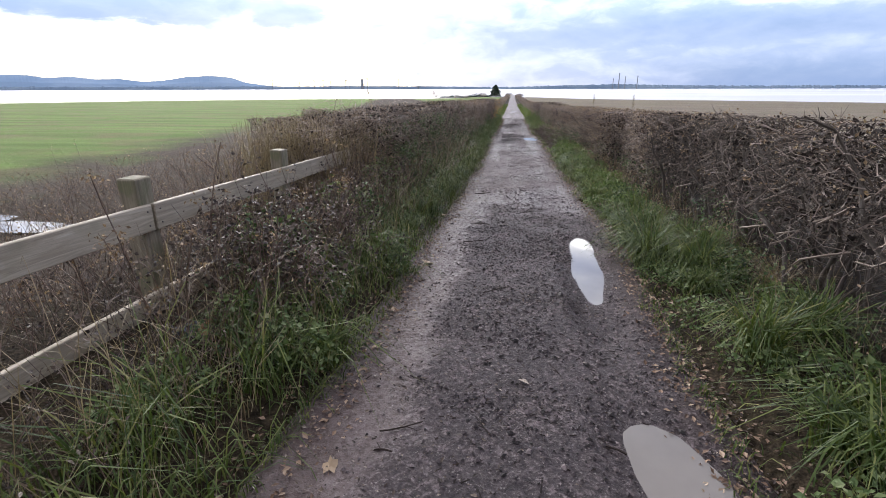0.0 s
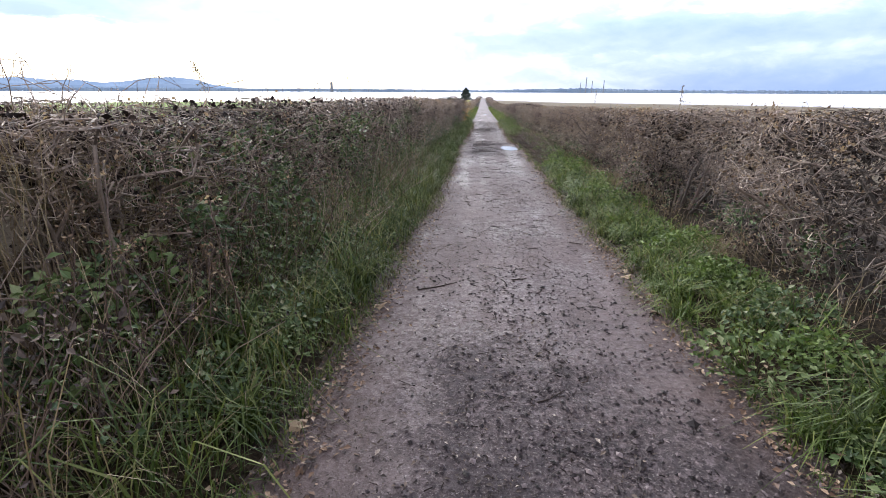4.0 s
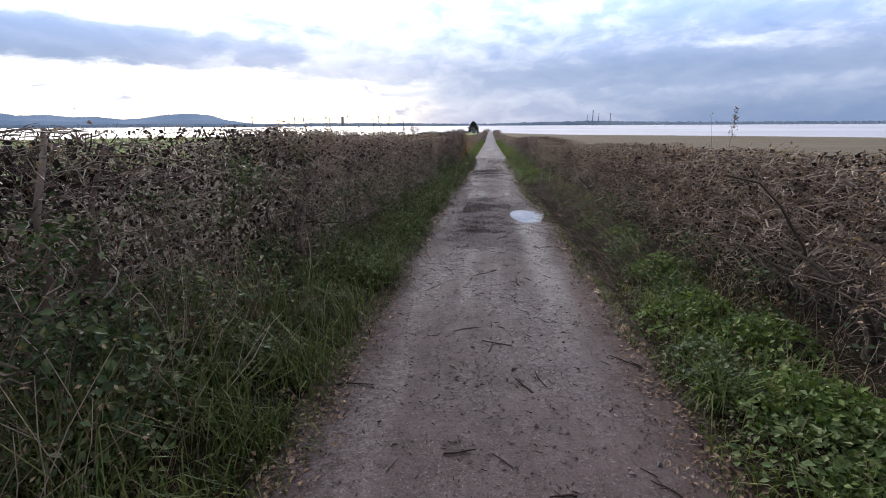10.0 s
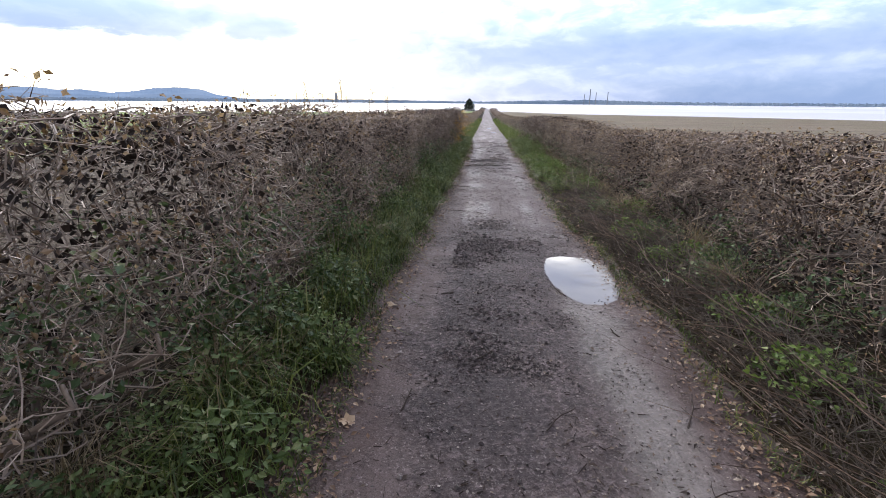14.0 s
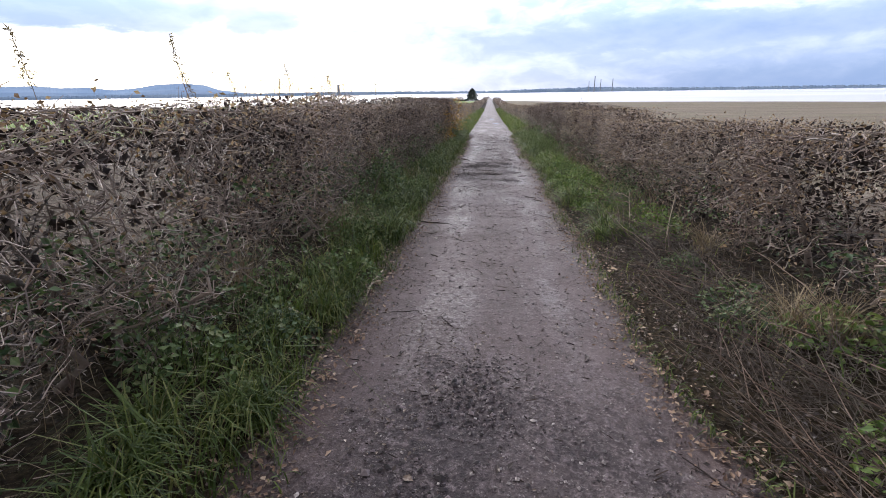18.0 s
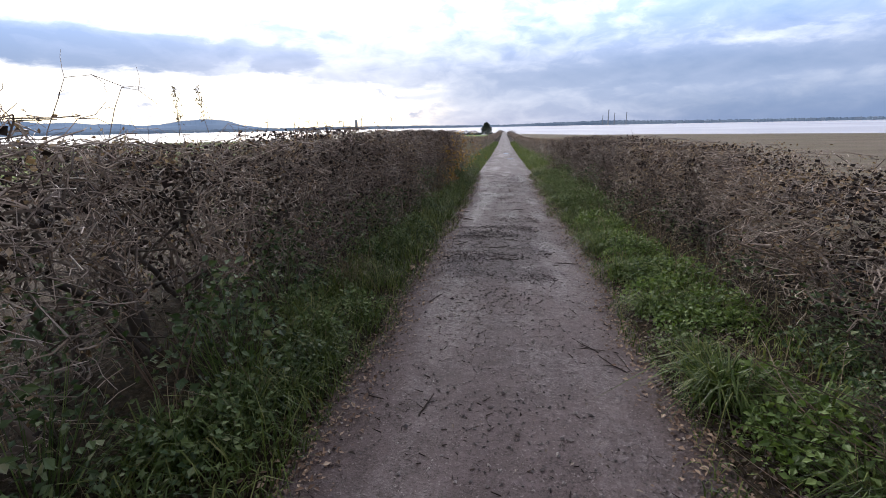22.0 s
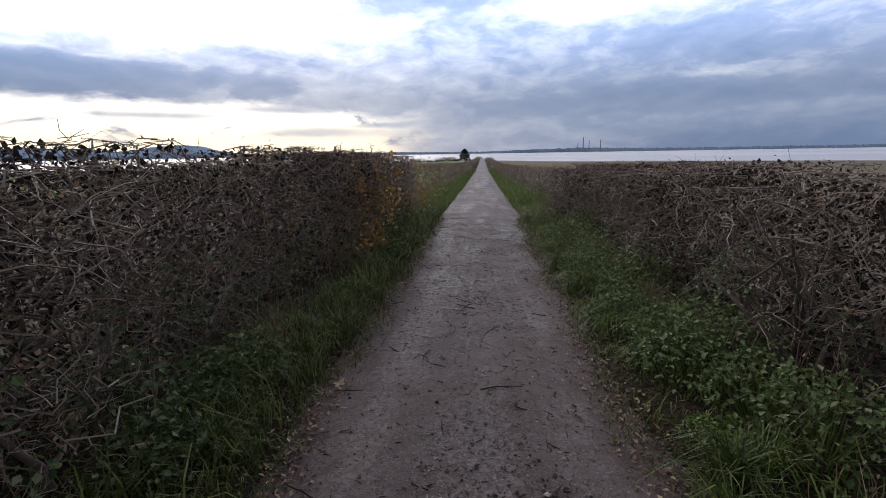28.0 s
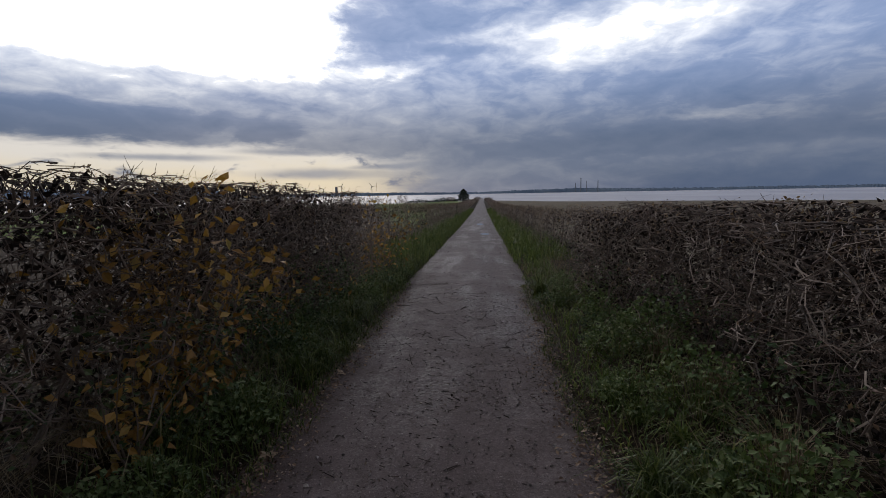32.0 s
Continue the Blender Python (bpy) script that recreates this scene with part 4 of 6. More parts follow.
        way = np.stack([rng.normal(0.55, 0.4, tips), rng.normal(0, 0.75, tips), rng.normal(0.3, 0.5, tips)], 1)
        p = crooked(rng, at, way, rng.uniform(0.05, 0.15, tips), 3, 0.35)
        tagged(mesh("outer_twig_mass", *tubes(p, rng.uniform(0.0013, 0.0030, tips)[:, None] * np.array([1, 0.85, 0.5]), 3), tip_mat or mat, ob), kind="stuff")
    if whips:
        at = np.stack([rng.uniform(-0.4, 0.4, whips) * thick, rng.uniform(-0.5, 0.5, whips) * long, np.full(whips, tall * 0.9)], 1)
        w = wander(rng, at, np.stack([rng.normal(0, 0.3, whips), rng.normal(0, 0.4, whips), np.ones(whips)], 1), rng.uniform(0.14, 0.28, whips), 5, 0.06)
        for k in range(whips):
            mesh("whip", *tubes(w[k:k + 1], np.array([[0.0030, 0.0027, 0.0022, 0.0018, 0.0010]]), 3), mat, ob)
    both = np.concatenate([sprays.reshape(-1, 3), short.reshape(-1, 3)])
    at = both[rng.integers(0, len(both), brown)] + rng.normal(0, 0.018, (brown, 3))
    crest = brown // 4
    at[:crest] = clip(np.stack([rng.uniform(-0.5, 0.5, crest) * thick, rng.uniform(-0.6, 0.6, crest) * long, tall * rng.uniform(0.86, 1.0, crest)], 1))
    # leaves hang in bunches
    bunch = max(brown // 9, 1)
    at[crest:] = at[crest + rng.integers(0, bunch, brown - crest)] + rng.normal(0, 0.040, (brown - crest, 3))
    tagged(mesh("leaf_mass", *leaves(rng, at, rng.uniform(0.013, 0.040, brown), 0, 0.6), MAT_DEAD_LEAF, ob, "curled brown leaves"), kind="stuff")
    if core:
        # near-black leaves packed in so that the hedge's depth reads as shade
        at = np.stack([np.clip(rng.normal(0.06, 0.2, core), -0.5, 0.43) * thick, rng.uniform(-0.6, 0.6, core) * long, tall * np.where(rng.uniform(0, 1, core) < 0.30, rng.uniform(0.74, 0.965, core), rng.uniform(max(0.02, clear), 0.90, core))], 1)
        tagged(mesh("old_leaf_mass", *leaves(rng, at, rng.uniform(0.028, 0.060, core), 0, 0.8), MAT_SHADE_FILL_AND_TWIG, ob, "dark old leaves caught inside"), kind="stuff")
    if green:
        centre = np.stack([rng.uniform(0.0, 0.55, 12) * thick, rng.uniform(-0.5, 0.5, 12) * long, rng.uniform(0.05, low_leaf, 12) * tall], 1)
        at = centre[rng.integers(0, 12, green)] + rng.normal(0, 0.075, (green, 3))
        at[:, 2] = np.maximum(at[:, 2], 0.02)
        tagged(mesh("bramble_leaf_mass", *leaves(rng, at, rng.uniform(0.022, 0.055, green), 0.25, 0.7), MAT_GREEN_LEAF, ob, "green bramble leaves"), kind="stuff")
    return ob


def plant_row(models, side, y0, y1, step, heights, label, skip=(), away=2.90):
    rng = np.random.default_rng(int(100 + side * 7 + y0))
    y = y0
    while y < y1:
        if any(a < y < b for a, b in skip):
            y += 0.4
            continue
        ob, tall = models[rng.integers(0, len(models))]
        x = side * (away + rng.normal(0, 0.11))
        s = float(np.interp(y, *heights)) * (1 + rng.normal(0, 0.04)) / tall
        m = pose(x, y, float(ground_z(np.array(x), np.array(y))) - 0.05, 0, 0, (180 if side > 0 else 0) + rng.normal(0, 9)) @ Matrix.Diagonal((rng.uniform(0.9, 1.12), 1, s, 1))
        made = copy_thing(ob, m)
        tagged(made, label, "hedge", "left hedge" if side < 0 else "right hedge")
        y += step * rng.uniform(0.85, 1.15)


def discard(models):
    for ob, _ in models:
        for o in (*ob.children_recursive, ob):
            bpy.data.objects.remove(o)


LEFT = [(shrub(200 + k, 1.5, 1.75, 0.85, 360, 220, 1100, 520 if k % 2 else 280, 0.62, MAT_TWIG_RED if k < 2 else MAT_TWIG_PALE, (1, 2, 1, 0, 2, 1)[k], 5, 1600 if k < 2 else 1300, 3 if k < 2 else 4, 0.75, tips=170, tip_mat=MAT_TWIG_PALE), 1.5) for k in range(6)]
DARK = [(shrub(220 + k, 1.6, 1.75, 0.85, 380, 200, 260, 420, 0.5, MAT_TWIG_RED, (0, 2)[k % 2], 5, 1900, tips=300), 1.6) for k in range(4)]
RIGHT = [(shrub(300 + k, 1.4, 1.65, 0.85, 360, 220, 1350, 160 if k % 3 else 340, 0.4, MAT_TWIG if k != 2 else MAT_TWIG_RED, (0, 1, 0, 2, 0, 0)[k]), 1.4) for k in range(6)]
THIN = [(shrub(400 + k, 1.45, 1.4, 1.7, 60, 150, 420, 90, 0.5, MAT_TWIG, 0, 3, 300), 1.45) for k in range(3)]
LUSH = [(shrub(250 + k, 1.5, 1.75, 0.85, 300, 220, 260, 1700, 0.86, MAT_TWIG_RED if k else MAT_TWIG, min(k, 1), 5, 1700, tips=150, tip_mat=MAT_TWIG_RED), 1.5) for k in range(3)]
plant_row(LUSH, -1, 7.7, 17.2, 0.80, (HL_Y, HL_H), "clipped hedge plant overgrown with green brambles")
discard(LUSH)
LOOSE = [(shrub(270 + k, 1.35, 1.0, 0.9, 420, 400, 420, 60, 0.5, (MAT_TWIG, MAT_TWIG_RED)[k], 3, 5, (350, 1100)[k]), 1.35) for k in range(2)]
for lx, ly, lh, lt in ((-3.35, 6.6, 1.22, 20), (-3.15, 7.2, 1.36, 70), (-3.8, 7.5, 1.34, 140), (-3.3, 8.1, 1.45, 200), (-2.75, 7.5, 1.34, 310), (-4.3, 8.3, 1.35, 260), (-3.05, 30.0, 1.50, 169)):
    made = copy_thing(LOOSE[int(lt) % 2][0], pose(lx, ly, float(ground_z(np.array(lx), np.array(ly))) - 0.05, 0, 0, lt) @ Matrix.Diagonal((1, 1, lh / 1.35, 1)))
    tagged(made, "loose leafless bush filling a gap in the hedge", "bush", "bushes in the hedge gaps")
discard(LOOSE)
plant_row(DARK, -1, 35.4, 46, 0.76, (HL_Y, HL_H), "dark reddish clipped hawthorn hedge plant with brambles at its foot", (), 2.70)
plant_row(LEFT[:2] + DARK[:2], -1, 31.0, 35.1, 0.78, (HL_Y, HL_H), "clipped hawthorn hedge plant with reddish twigs", (), 2.66)
discard(DARK)
plant_row(LEFT[2:], -1, 17.6, 25.2, 0.80, (HL_Y, HL_H), "leafless clipped hawthorn hedge plant with brambles at its foot", (), 2.64)
plant_row(LEFT[:4], -1, 25.5, 30.8, 0.80, (HL_Y, HL_H), "leafless clipped hawthorn hedge plant with brambles at its foot", ((28.0, 30.3),), 2.66)
BARE = [(shrub(320 + k, 1.4, 1.35, 0.85, 330, 160, 260, 90, 0.25, MAT_TRUNK, k, 9, 800, 3, 0.6, 0.42, MAT_TRUNK), 1.4) for k in range(3)]
plant_row(BARE, 1, 1.6, 8.2, 0.85, (HR_Y, HR_H), "dark bare hawthorn hedge plant with crooked stems", (), 2.66)
discard(BARE)
GAPS = ((10.1, 11.7), (15.2, 16.4), (22.4, 24.0), (31.2, 32.6))
plant_row(RIGHT, 1, 8.7, 34.6, 0.80, (HR_Y, HR_H), "clipped hawthorn hedge plant with curled brown leaves", GAPS)
OPEN_FOOT = [(shrub(360 + k, 1.4, 1.3, 0.85, 260, 160, 420, 60, 0.2, MAT_TWIG, k, 3, 420, 4, 0.8, 0.58, MAT_TRUNK, 90), 1.4) for k in range(2)]
for a, b in GAPS:
    plant_row(OPEN_FOOT, 1, a + 0.1, b + 0.1, 0.62, (HR_Y, HR_H), "hawthorn hedge plant bare at the foot, the field seen through it")
plant_row(OPEN_FOOT, -1, 28.1, 30.2, 0.66, (HL_Y, HL_H), "hawthorn hedge plant bare at the foot, the field seen through it", (), 2.70)
discard(OPEN_FOOT)
LIMBY = [(shrub(340 + k, 1.4, 1.65, 0.85, 240, 150, 320, 260, 0.45, MAT_TWIG_RED, (0, 2, 1)[k], 6, 2000, 5, 0.95), 1.4) for k in range(3)]
plant_row(LIMBY, 1, 34.9, 46, 0.80, (HR_Y, HR_H), "dark clipped hawthorn hedge plant with long crooked limbs")
discard(LIMBY)
plant_row(THIN, -1, 46.6, 130, 1.5, (HL_Y, HL_H), "leafless clipped hedge plant beside the track")
plant_row(THIN, 1, 46.6, 130, 1.5, (HR_Y, HR_H), "leafless clipped hedge plant beside the track")
plant_row(THIN, 1, -3.0, 1.0, 1.5, (HR_Y, HR_H), "clipped hawthorn hedge plant with curled brown leaves")
discard(LEFT), discard(RIGHT), discard(THIN)


def far_hedge(side, heights):
    rng = np.random.default_rng(8 + side)
    m = 9000
    y = 128 + (395 - 128) * rng.uniform(0, 1, m) ** 1.5
    x = side * (2.95 + rng.uniform(-0.6, 0.6, m))
    z = ground_z(x, y) + np.interp(y, *heights) * rng.uniform(0.02, 1, m) ** 0.7
    grow = 0.25 + 0.5 * (y - 128) / 270
    v, f = leaves(rng, np.stack([x, y, z], 1), grow * rng.uniform(0.6, 1.3, m))
    tagged(mesh("far_hedge", v, f, MAT_TWIG), "brown clipped hedge running down to the shore", "hedge", kind="stuff")


far_hedge(-1, (HL_Y, HL_H))
far_hedge(1, (HR_Y, HR_H))


# ---- timber fence ----
def plank(name, size, where, parent, mat=None, bevel=0.006, label=""):
    bm = bmesh.new()
    bmesh.ops.create_cube(bm, size=1.0, matrix=Matrix.Diagonal((*size, 1)))
    bmesh.ops.bevel(bm, geom=bm.edges[:], offset=bevel, segments=1, affect="EDGES")
    me = bpy.data.meshes.new(name)
    bm.to_mesh(me)
    bm.free()
    me.materials.append(mat or MAT_WOOD)
    ob = new(name, me)
    ob.parent, ob.matrix_basis = parent, where
    return tagged(ob, label)


def fence():
    ob = holder("timber_fence", pose(-2.76, 2.85, float(fall(2.85))))
    g = float(fall(2.85))
    for y in (-1.4, 0.73, 2.85, 4.97, 7.1):
        lift = float(fall(y)) - g
        plank("post", (0.14, 0.16, 1.5), pose(-0.105, y - 2.85, lift + 0.36, 0, 1.5, 0), ob, MAT_POST, 0.01)
    for top in (0.825, 0.19):
        for y0, y1 in ((-2.3, 2.84), (2.86, 7.15)):
            z0, z1 = float(fall(y0)) - g + top, float(fall(y1)) - g + top
            mid, slope = (y0 + y1) / 2, math.degrees(math.atan2(z1 - z0, y1 - y0))
            rail = plank("rail", (0.042, y1 - y0, 0.19), pose(0.0, mid - 2.85, (z0 + z1) / 2, slope, 0, 0), ob)
            for y in (-1.4, 0.73, 2.85, 4.97, 7.1):
                at = min(max(y, y0 + 0.05), y1 - 0.05)
                if abs(at - y) < 0.08:
                    for dz in (-0.05, 0.05):
                        plank("nail", (0.010, 0.012, 0.012), pose(0.023, at - mid, dz), rail, MAT_STONE, 0.003, "rusty nail head")
    tagged(ob, "weathered timber post and rail fence, half overgrown", "fence")


fence()


# ---- verges ----
def scatter(rng, side, y0, y1, n, near, far_x):
    y = rng.uniform(y0, y1, n)
    x = rng.uniform(near, far_x, n)
    return side * x, y


def verge(side, y0, y1, per_m, mat, name, label, tall, lean, width, near=1.10, far_x=2.75, seed=0):
    rng = np.random.default_rng(1000 + seed + int(y0 * 10) + (5 if side > 0 else 0))
    n = int(per_m * (y1 - y0) * (far_x - near))
    x, y = scatter(rng, side, y0, y1, n, near, far_x)
    tuft = ripple(x, y, 21 + seed, 7.5, 3)
    keep = (tuft + rng.normal(0, 0.25, n) > -0.35) & (np.abs(x) > edge_of(y, side) + 0.13 * ripple(x, y, 33, 5.0, 3) - 0.03)
    if side > 0:        # hedge clippings smother the grass here
        keep &= (rng.uniform(0, 1, n) > 0.85 * np.clip(np.minimum(y - 17.0, 29.0 - y) / 1.5, 0, 1))
    x, y, tuft = x[keep], y[keep], tuft[keep]
    z = ground_z(x, y) - 0.01
    depth = np.clip((np.abs(x) - 1.1) / 1.2, 0, 1)
    h = tall * ((0.5 + 0.5 * depth) if side < 0 else (0.35 + 0.65 * depth)) * rng.lognormal(0, 0.35, len(x)) * (1 + 0.9 * np.clip(tuft, -0.6, 0.9))
    v, f = blades(rng, np.stack([x, y, z], 1), np.clip(h, 0.03, tall * 2.2), np.abs(rng.normal(lean, 0.35, len(x))), rng.uniform(0.45, 1.0, len(x)) * width)
    tagged(mesh(name, v, f, mat), label, "grass", kind="stuff")


for y0 in np.arange(-1.0, 47, 8.5):
    y1 = y0 + 8.5
    verge(-1, y0, y1, (760 if y0 < 5 else 1250) if y0 < 15 else 1000, MAT_GRASS, "verge_grass", "long wet green grass on the verge under the hedge", 0.33 if y0 < 15 else 0.27, 0.90, 0.0056, 1.10, 2.1 if y0 < 15 else 1.72)
    verge(1, y0, y1, 330 if y0 < 5 else 560, MAT_GRASS if y0 < 5 or 15 < y0 < 24 else MAT_GRASS_BRIGHT, "verge_grass", "lush green grass on the verge under the hedge", 0.17, 1.0, 0.0060, 1.10, 2.0)
    verge(-1, y0, y1, 210 if y0 < 15 else 70, MAT_STRAW, "dry_grass", "dry straw-coloured grass stalks among the green", 0.50 if y0 < 15 else 0.36, 0.65, 0.0026, 1.40, 2.35, 3)
    verge(1, y0, y1, 110, MAT_STRAW, "dry_grass", "dry straw-coloured grass stalks among the green", 0.28, 0.9, 0.0028, 1.25, 2.3, 4)
for y0 in (16.0, 24.5, 33.0):
    verge(-1, y0, y0 + 8.5, 170 if y0 < 33 else 90, MAT_GRASS_BRIGHT, "verge_grass", "bright green grass along the track's edge", 0.26, 0.95, 0.0056, 1.10, 1.55, 6)
for y0, y1, per in ((50, 75, 260), (75, 130, 90)):
    for side in (-1, 1):
        verge(side, y0, y1, per * 2, MAT_GRASS_BRIGHT, "verge_grass", "grass verge along the far track", 0.26, 0.6, 0.008)


def stand(x, y):
    return float(ground_z(np.array(float(x)), np.array(float(y))))


def joined(*pieces):
    """Several (verts, faces) of the same face size as one."""
    vs, fs, k = [], [], 0
    for v, f in pieces:
        vs.append(v), fs.append(np.asarray(f) + k)
        k += len(v)
    return np.concatenate(vs), np.concatenate(fs)


# ---- weeds, tufts and brambles on the verges ----
def weed_clump(seed, wide, tall, count, size, mat):
    rng = np.random.default_rng(seed)
    ob = holder("nettle_clump" if mat != MAT_WEED_LEAF else "weed_clump")
    a, r = rng.uniform(0, 2 * math.pi, count), np.sqrt(rng.uniform(0, 1, count))
    h = tall * (1 - 0.65 * r ** 2) * rng.uniform(0.45, 1.0, count)
    at = np.stack([wide * r * np.cos(a), wide * r * np.sin(a), h], 1)
    k = count // 9
    foot = at[:k] * [0.35, 0.35, 0]
    tagged(mesh("stalk_mass", *tubes(np.stack([foot, at[:k]], 1), np.array([[0.003, 0.0016]]).repeat(k, 0), 3), MAT_WEED_LEAF, ob), kind="stuff")
    tagged(mesh("leaf_mass", *leaves(rng, at, rng.uniform(0.6, 1.3, count) * size, 0.32, 0.66), mat, ob), kind="stuff")
    return ob


def grass_tuft(seed, count, tall, mat):
    rng = np.random.default_rng(seed)
    ob = holder("grass_tuft")
    at = np.concatenate([rng.normal(0, 0.045, (count, 2)), np.full((count, 1), -0.02)], 1)
    slim = 0.45 if mat == MAT_STRAW else 1.0
    v, f = blades(rng, at, rng.uniform(0.5, 1.15, count) * tall, np.abs(rng.normal(1.0, 0.4, count)), rng.uniform(0.003, 0.006, count) * slim)
    tagged(mesh("blade_mass", v, f, mat, ob), kind="stuff")
    for _ in range(2):
        p = wander(rng, np.array([[*rng.normal(0, 0.03, 2), -0.02]]), np.array([[*rng.normal(0, 0.35, 2), 1.0]]), np.array([tall * 1.25]), 5, 0.08)
        mesh("stalk", *tubes(p, np.array([[0.0022, 0.002, 0.0017, 0.0014, 0.001]]), 3), MAT_STRAW, ob)
    return ob


def bramble(seed, canes, reach, leaf=None):
    rng = np.random.default_rng(seed)
    ob = holder("bramble")
    s = np.linspace(0, 1, 8)
    pieces = []
    for _ in range(canes):
        a = rng.uniform(0, 2 * math.pi)
        L, top = reach * rng.uniform(0.6, 1.2), rng.uniform(0.3, 0.8)
        path = np.stack([np.cos(a) * L * s, np.sin(a) * L * s, top * np.sin(s * math.pi * rng.uniform(0.7, 0.95))], 1) + np.cumsum(rng.normal(0, 0.015, (8, 3)), 0)
        mesh("cane", *tubes(path[None], np.linspace(0.0045, 0.0015, 8)[None], 4), MAT_TWIG_RED, ob)
        k = 26
        pieces.append(leaves(rng, path[rng.integers(2, 8, k)] + rng.normal(0, 0.03, (k, 3)), rng.uniform(0.02, 0.048, k), 0.35, 0.72))
    tagged(mesh("leaf_mass", *joined(*pieces), leaf or MAT_GREEN_LEAF, ob), kind="stuff")
    return ob


def dead_stalk(seed, tall, heads):
    rng = np.random.default_rng(seed)
    ob = holder("dead_stalk")
    main = wander(rng, np.array([[0, 0, -0.03]]), np.array([[rng.normal(0, 0.12), rng.normal(0, 0.12), 1]]), np.array([tall]), 7, 0.05)
    mesh("stem", *tubes(main, np.linspace(0.0055, 0.0026, 7)[None], 4), MAT_TWIG_RED, ob)
    k = 7
    side = wander(rng, main[0, rng.integers(2, 7, k)], np.stack([rng.normal(0, 0.6, k), rng.normal(0, 0.6, k), np.ones(k)], 1), rng.uniform(0.10, 0.30, k), 4, 0.15)
    tagged(mesh("side_stem_mass", *tubes(side, np.array([[0.0022, 0.002, 0.0015, 0.0012]]).repeat(k, 0), 3), MAT_TWIG_RED, ob), kind="stuff")
    ends = np.concatenate([side[:, -1], main[:, -1]])
    at = ends[rng.integers(0, len(ends), heads)] + rng.normal(0, 0.022, (heads, 3))
    tagged(mesh("seed_head_mass", *leaves(rng, at, rng.uniform(0.012, 0.03, heads)), MAT_DEAD_LEAF, ob), kind="stuff")
    return ob


def strew(models, places, label, category, group, spread=(0.8, 1.25)):
    rng = np.random.default_rng(len(label) + len(places))
    for x, y in places:
        s = rng.uniform(*spread)
        m = pose(x, y, stand(x, y) - 0.01, 0, 0, rng.uniform(0, 360)) @ Matrix.Diagonal((s, s, s, 1))
        tagged(copy_thing(models[rng.integers(0, len(models))], m), label, category, group)
    discard([(o, 0) for o in models])


def spots(seed, count, y0, y1, x0, x1):
    rng = np.random.default_rng(seed)
    return [(rng.uniform(x0, x1), rng.uniform(y0, y1)) for _ in range(count)]


strew([weed_clump(500 + k, 0.27, 0.24, 330, 0.040, MAT_WEED_LEAF) for k in range(4)], spots(1, 7, 1, 9, 1.5, 1.9) + spots(31, 34, 9, 17.5, 1.45, 1.95) + spots(32, 14, 17.5, 28, 1.6, 2.0) + spots(33, 26, 28, 36, 1.3, 1.8), "low bushy green weeds on the grass verge", "weeds", "weeds on the right verge")
strew([weed_clump(515 + k, 0.25, 0.24, 300, 0.036, MAT_GREEN_LEAF) for k in range(3)], spots(34, 20, 1.5, 17.5, 1.4, 2.05) + spots(35, 22, 17.5, 30, 1.6, 2.1) + spots(36, 24, 30, 47, 1.35, 2.1), "dull dark green nettles at the foot of the hedge", "weeds", "weeds on the right verge")
strew([weed_clump(510 + k, 0.26, 0.34, 320, 0.038, MAT_NETTLE if k else MAT_GREEN_LEAF) for k in range(4)], spots(2, 40, 1, 15, -2.05, -1.40) + spots(59, 84, 15, 48, -1.8, -1.30), "dull green nettles and weeds under the hedge", "weeds", "weeds on the left verge")
strew([weed_clump(525 + k, 0.30, 0.72, 330, 0.045, MAT_GREEN_LEAF) for k in range(3)], spots(50, 22, 7.5, 15.5, -2.35, -1.8) + spots(58, 20, 15.5, 47, -2.0, -1.65), "tall green nettles and brambles leaning out of the hedge", "weeds", "weeds on the left verge")
strew([weed_clump(528 + k, 0.30, 0.20, 340, 0.038, MAT_NETTLE) for k in range(3)], spots(55, 20, 1.3, 7.5, 1.25, 2.0) + spots(56, 16, 8, 17, 1.3, 1.9) + spots(57, 10, 28, 35, 1.25, 1.8), "low dark bramble and dock leaves on the verge", "weeds", "weeds on the right verge")
strew([weed_clump(520 + k, 0.33, 0.52, 520, 0.040, MAT_NETTLE) for k in range(3)], spots(3, 15, 35, 41.5, 1.40, 2.0) + spots(51, 8, 41.5, 46, 1.5, 2.1), "tall leafy green weeds against the hedge", "weeds", "weeds on the right verge")
strew([grass_tuft(530 + k, 150, 0.31, MAT_GRASS) for k in range(4)], spots(4, 60, 0.5, 46, -1.75, -1.2) + spots(5, 26, 1.5, 12, 1.15, 1.75) + spots(37, 14, 27, 46, 1.2, 1.5), "arching tuft of long wet grass", "grass tuft", "grass tufts")
strew([grass_tuft(545 + k, 190, 0.42, MAT_GRASS) for k in range(3)], spots(53, 16, 1.4, 6.2, 1.25, 1.9) + spots(54, 2, 2.2, 6, -1.6, -1.3), "large arching tussock of long wet grass", "grass tuft", "grass tufts", (0.9, 1.2))
strew([grass_tuft(540 + k, 150, 0.42, MAT_STRAW) for k in range(3)], spots(6, 26, 4.5, 46, -2.1, -1.65) + spots(7, 16, 2, 46, 1.8, 2.2), "tuft of dry tan grass against the hedge", "grass tuft", "dry grass tufts")
strew([bramble(550 + k, 5, 0.6) for k in range(4)], spots(8, 44, 0.5, 46, -2.5, -1.8) + spots(9, 20, 2, 46, 1.95, 2.5), "sprawling bramble with thin canes", "bramble", "brambles")
strew([dead_stalk(560 + k, 0.85 + 0.12 * k, 60) for k in range(4)], spots(10, 34, 1.2, 8.5, -2.7, -1.6) + spots(11, 16, 1.5, 9, -4.2, -2.9), "dry brown weed stalk with seed heads", "weed stalk", "dead stalks by the fence", (0.75, 1.1))
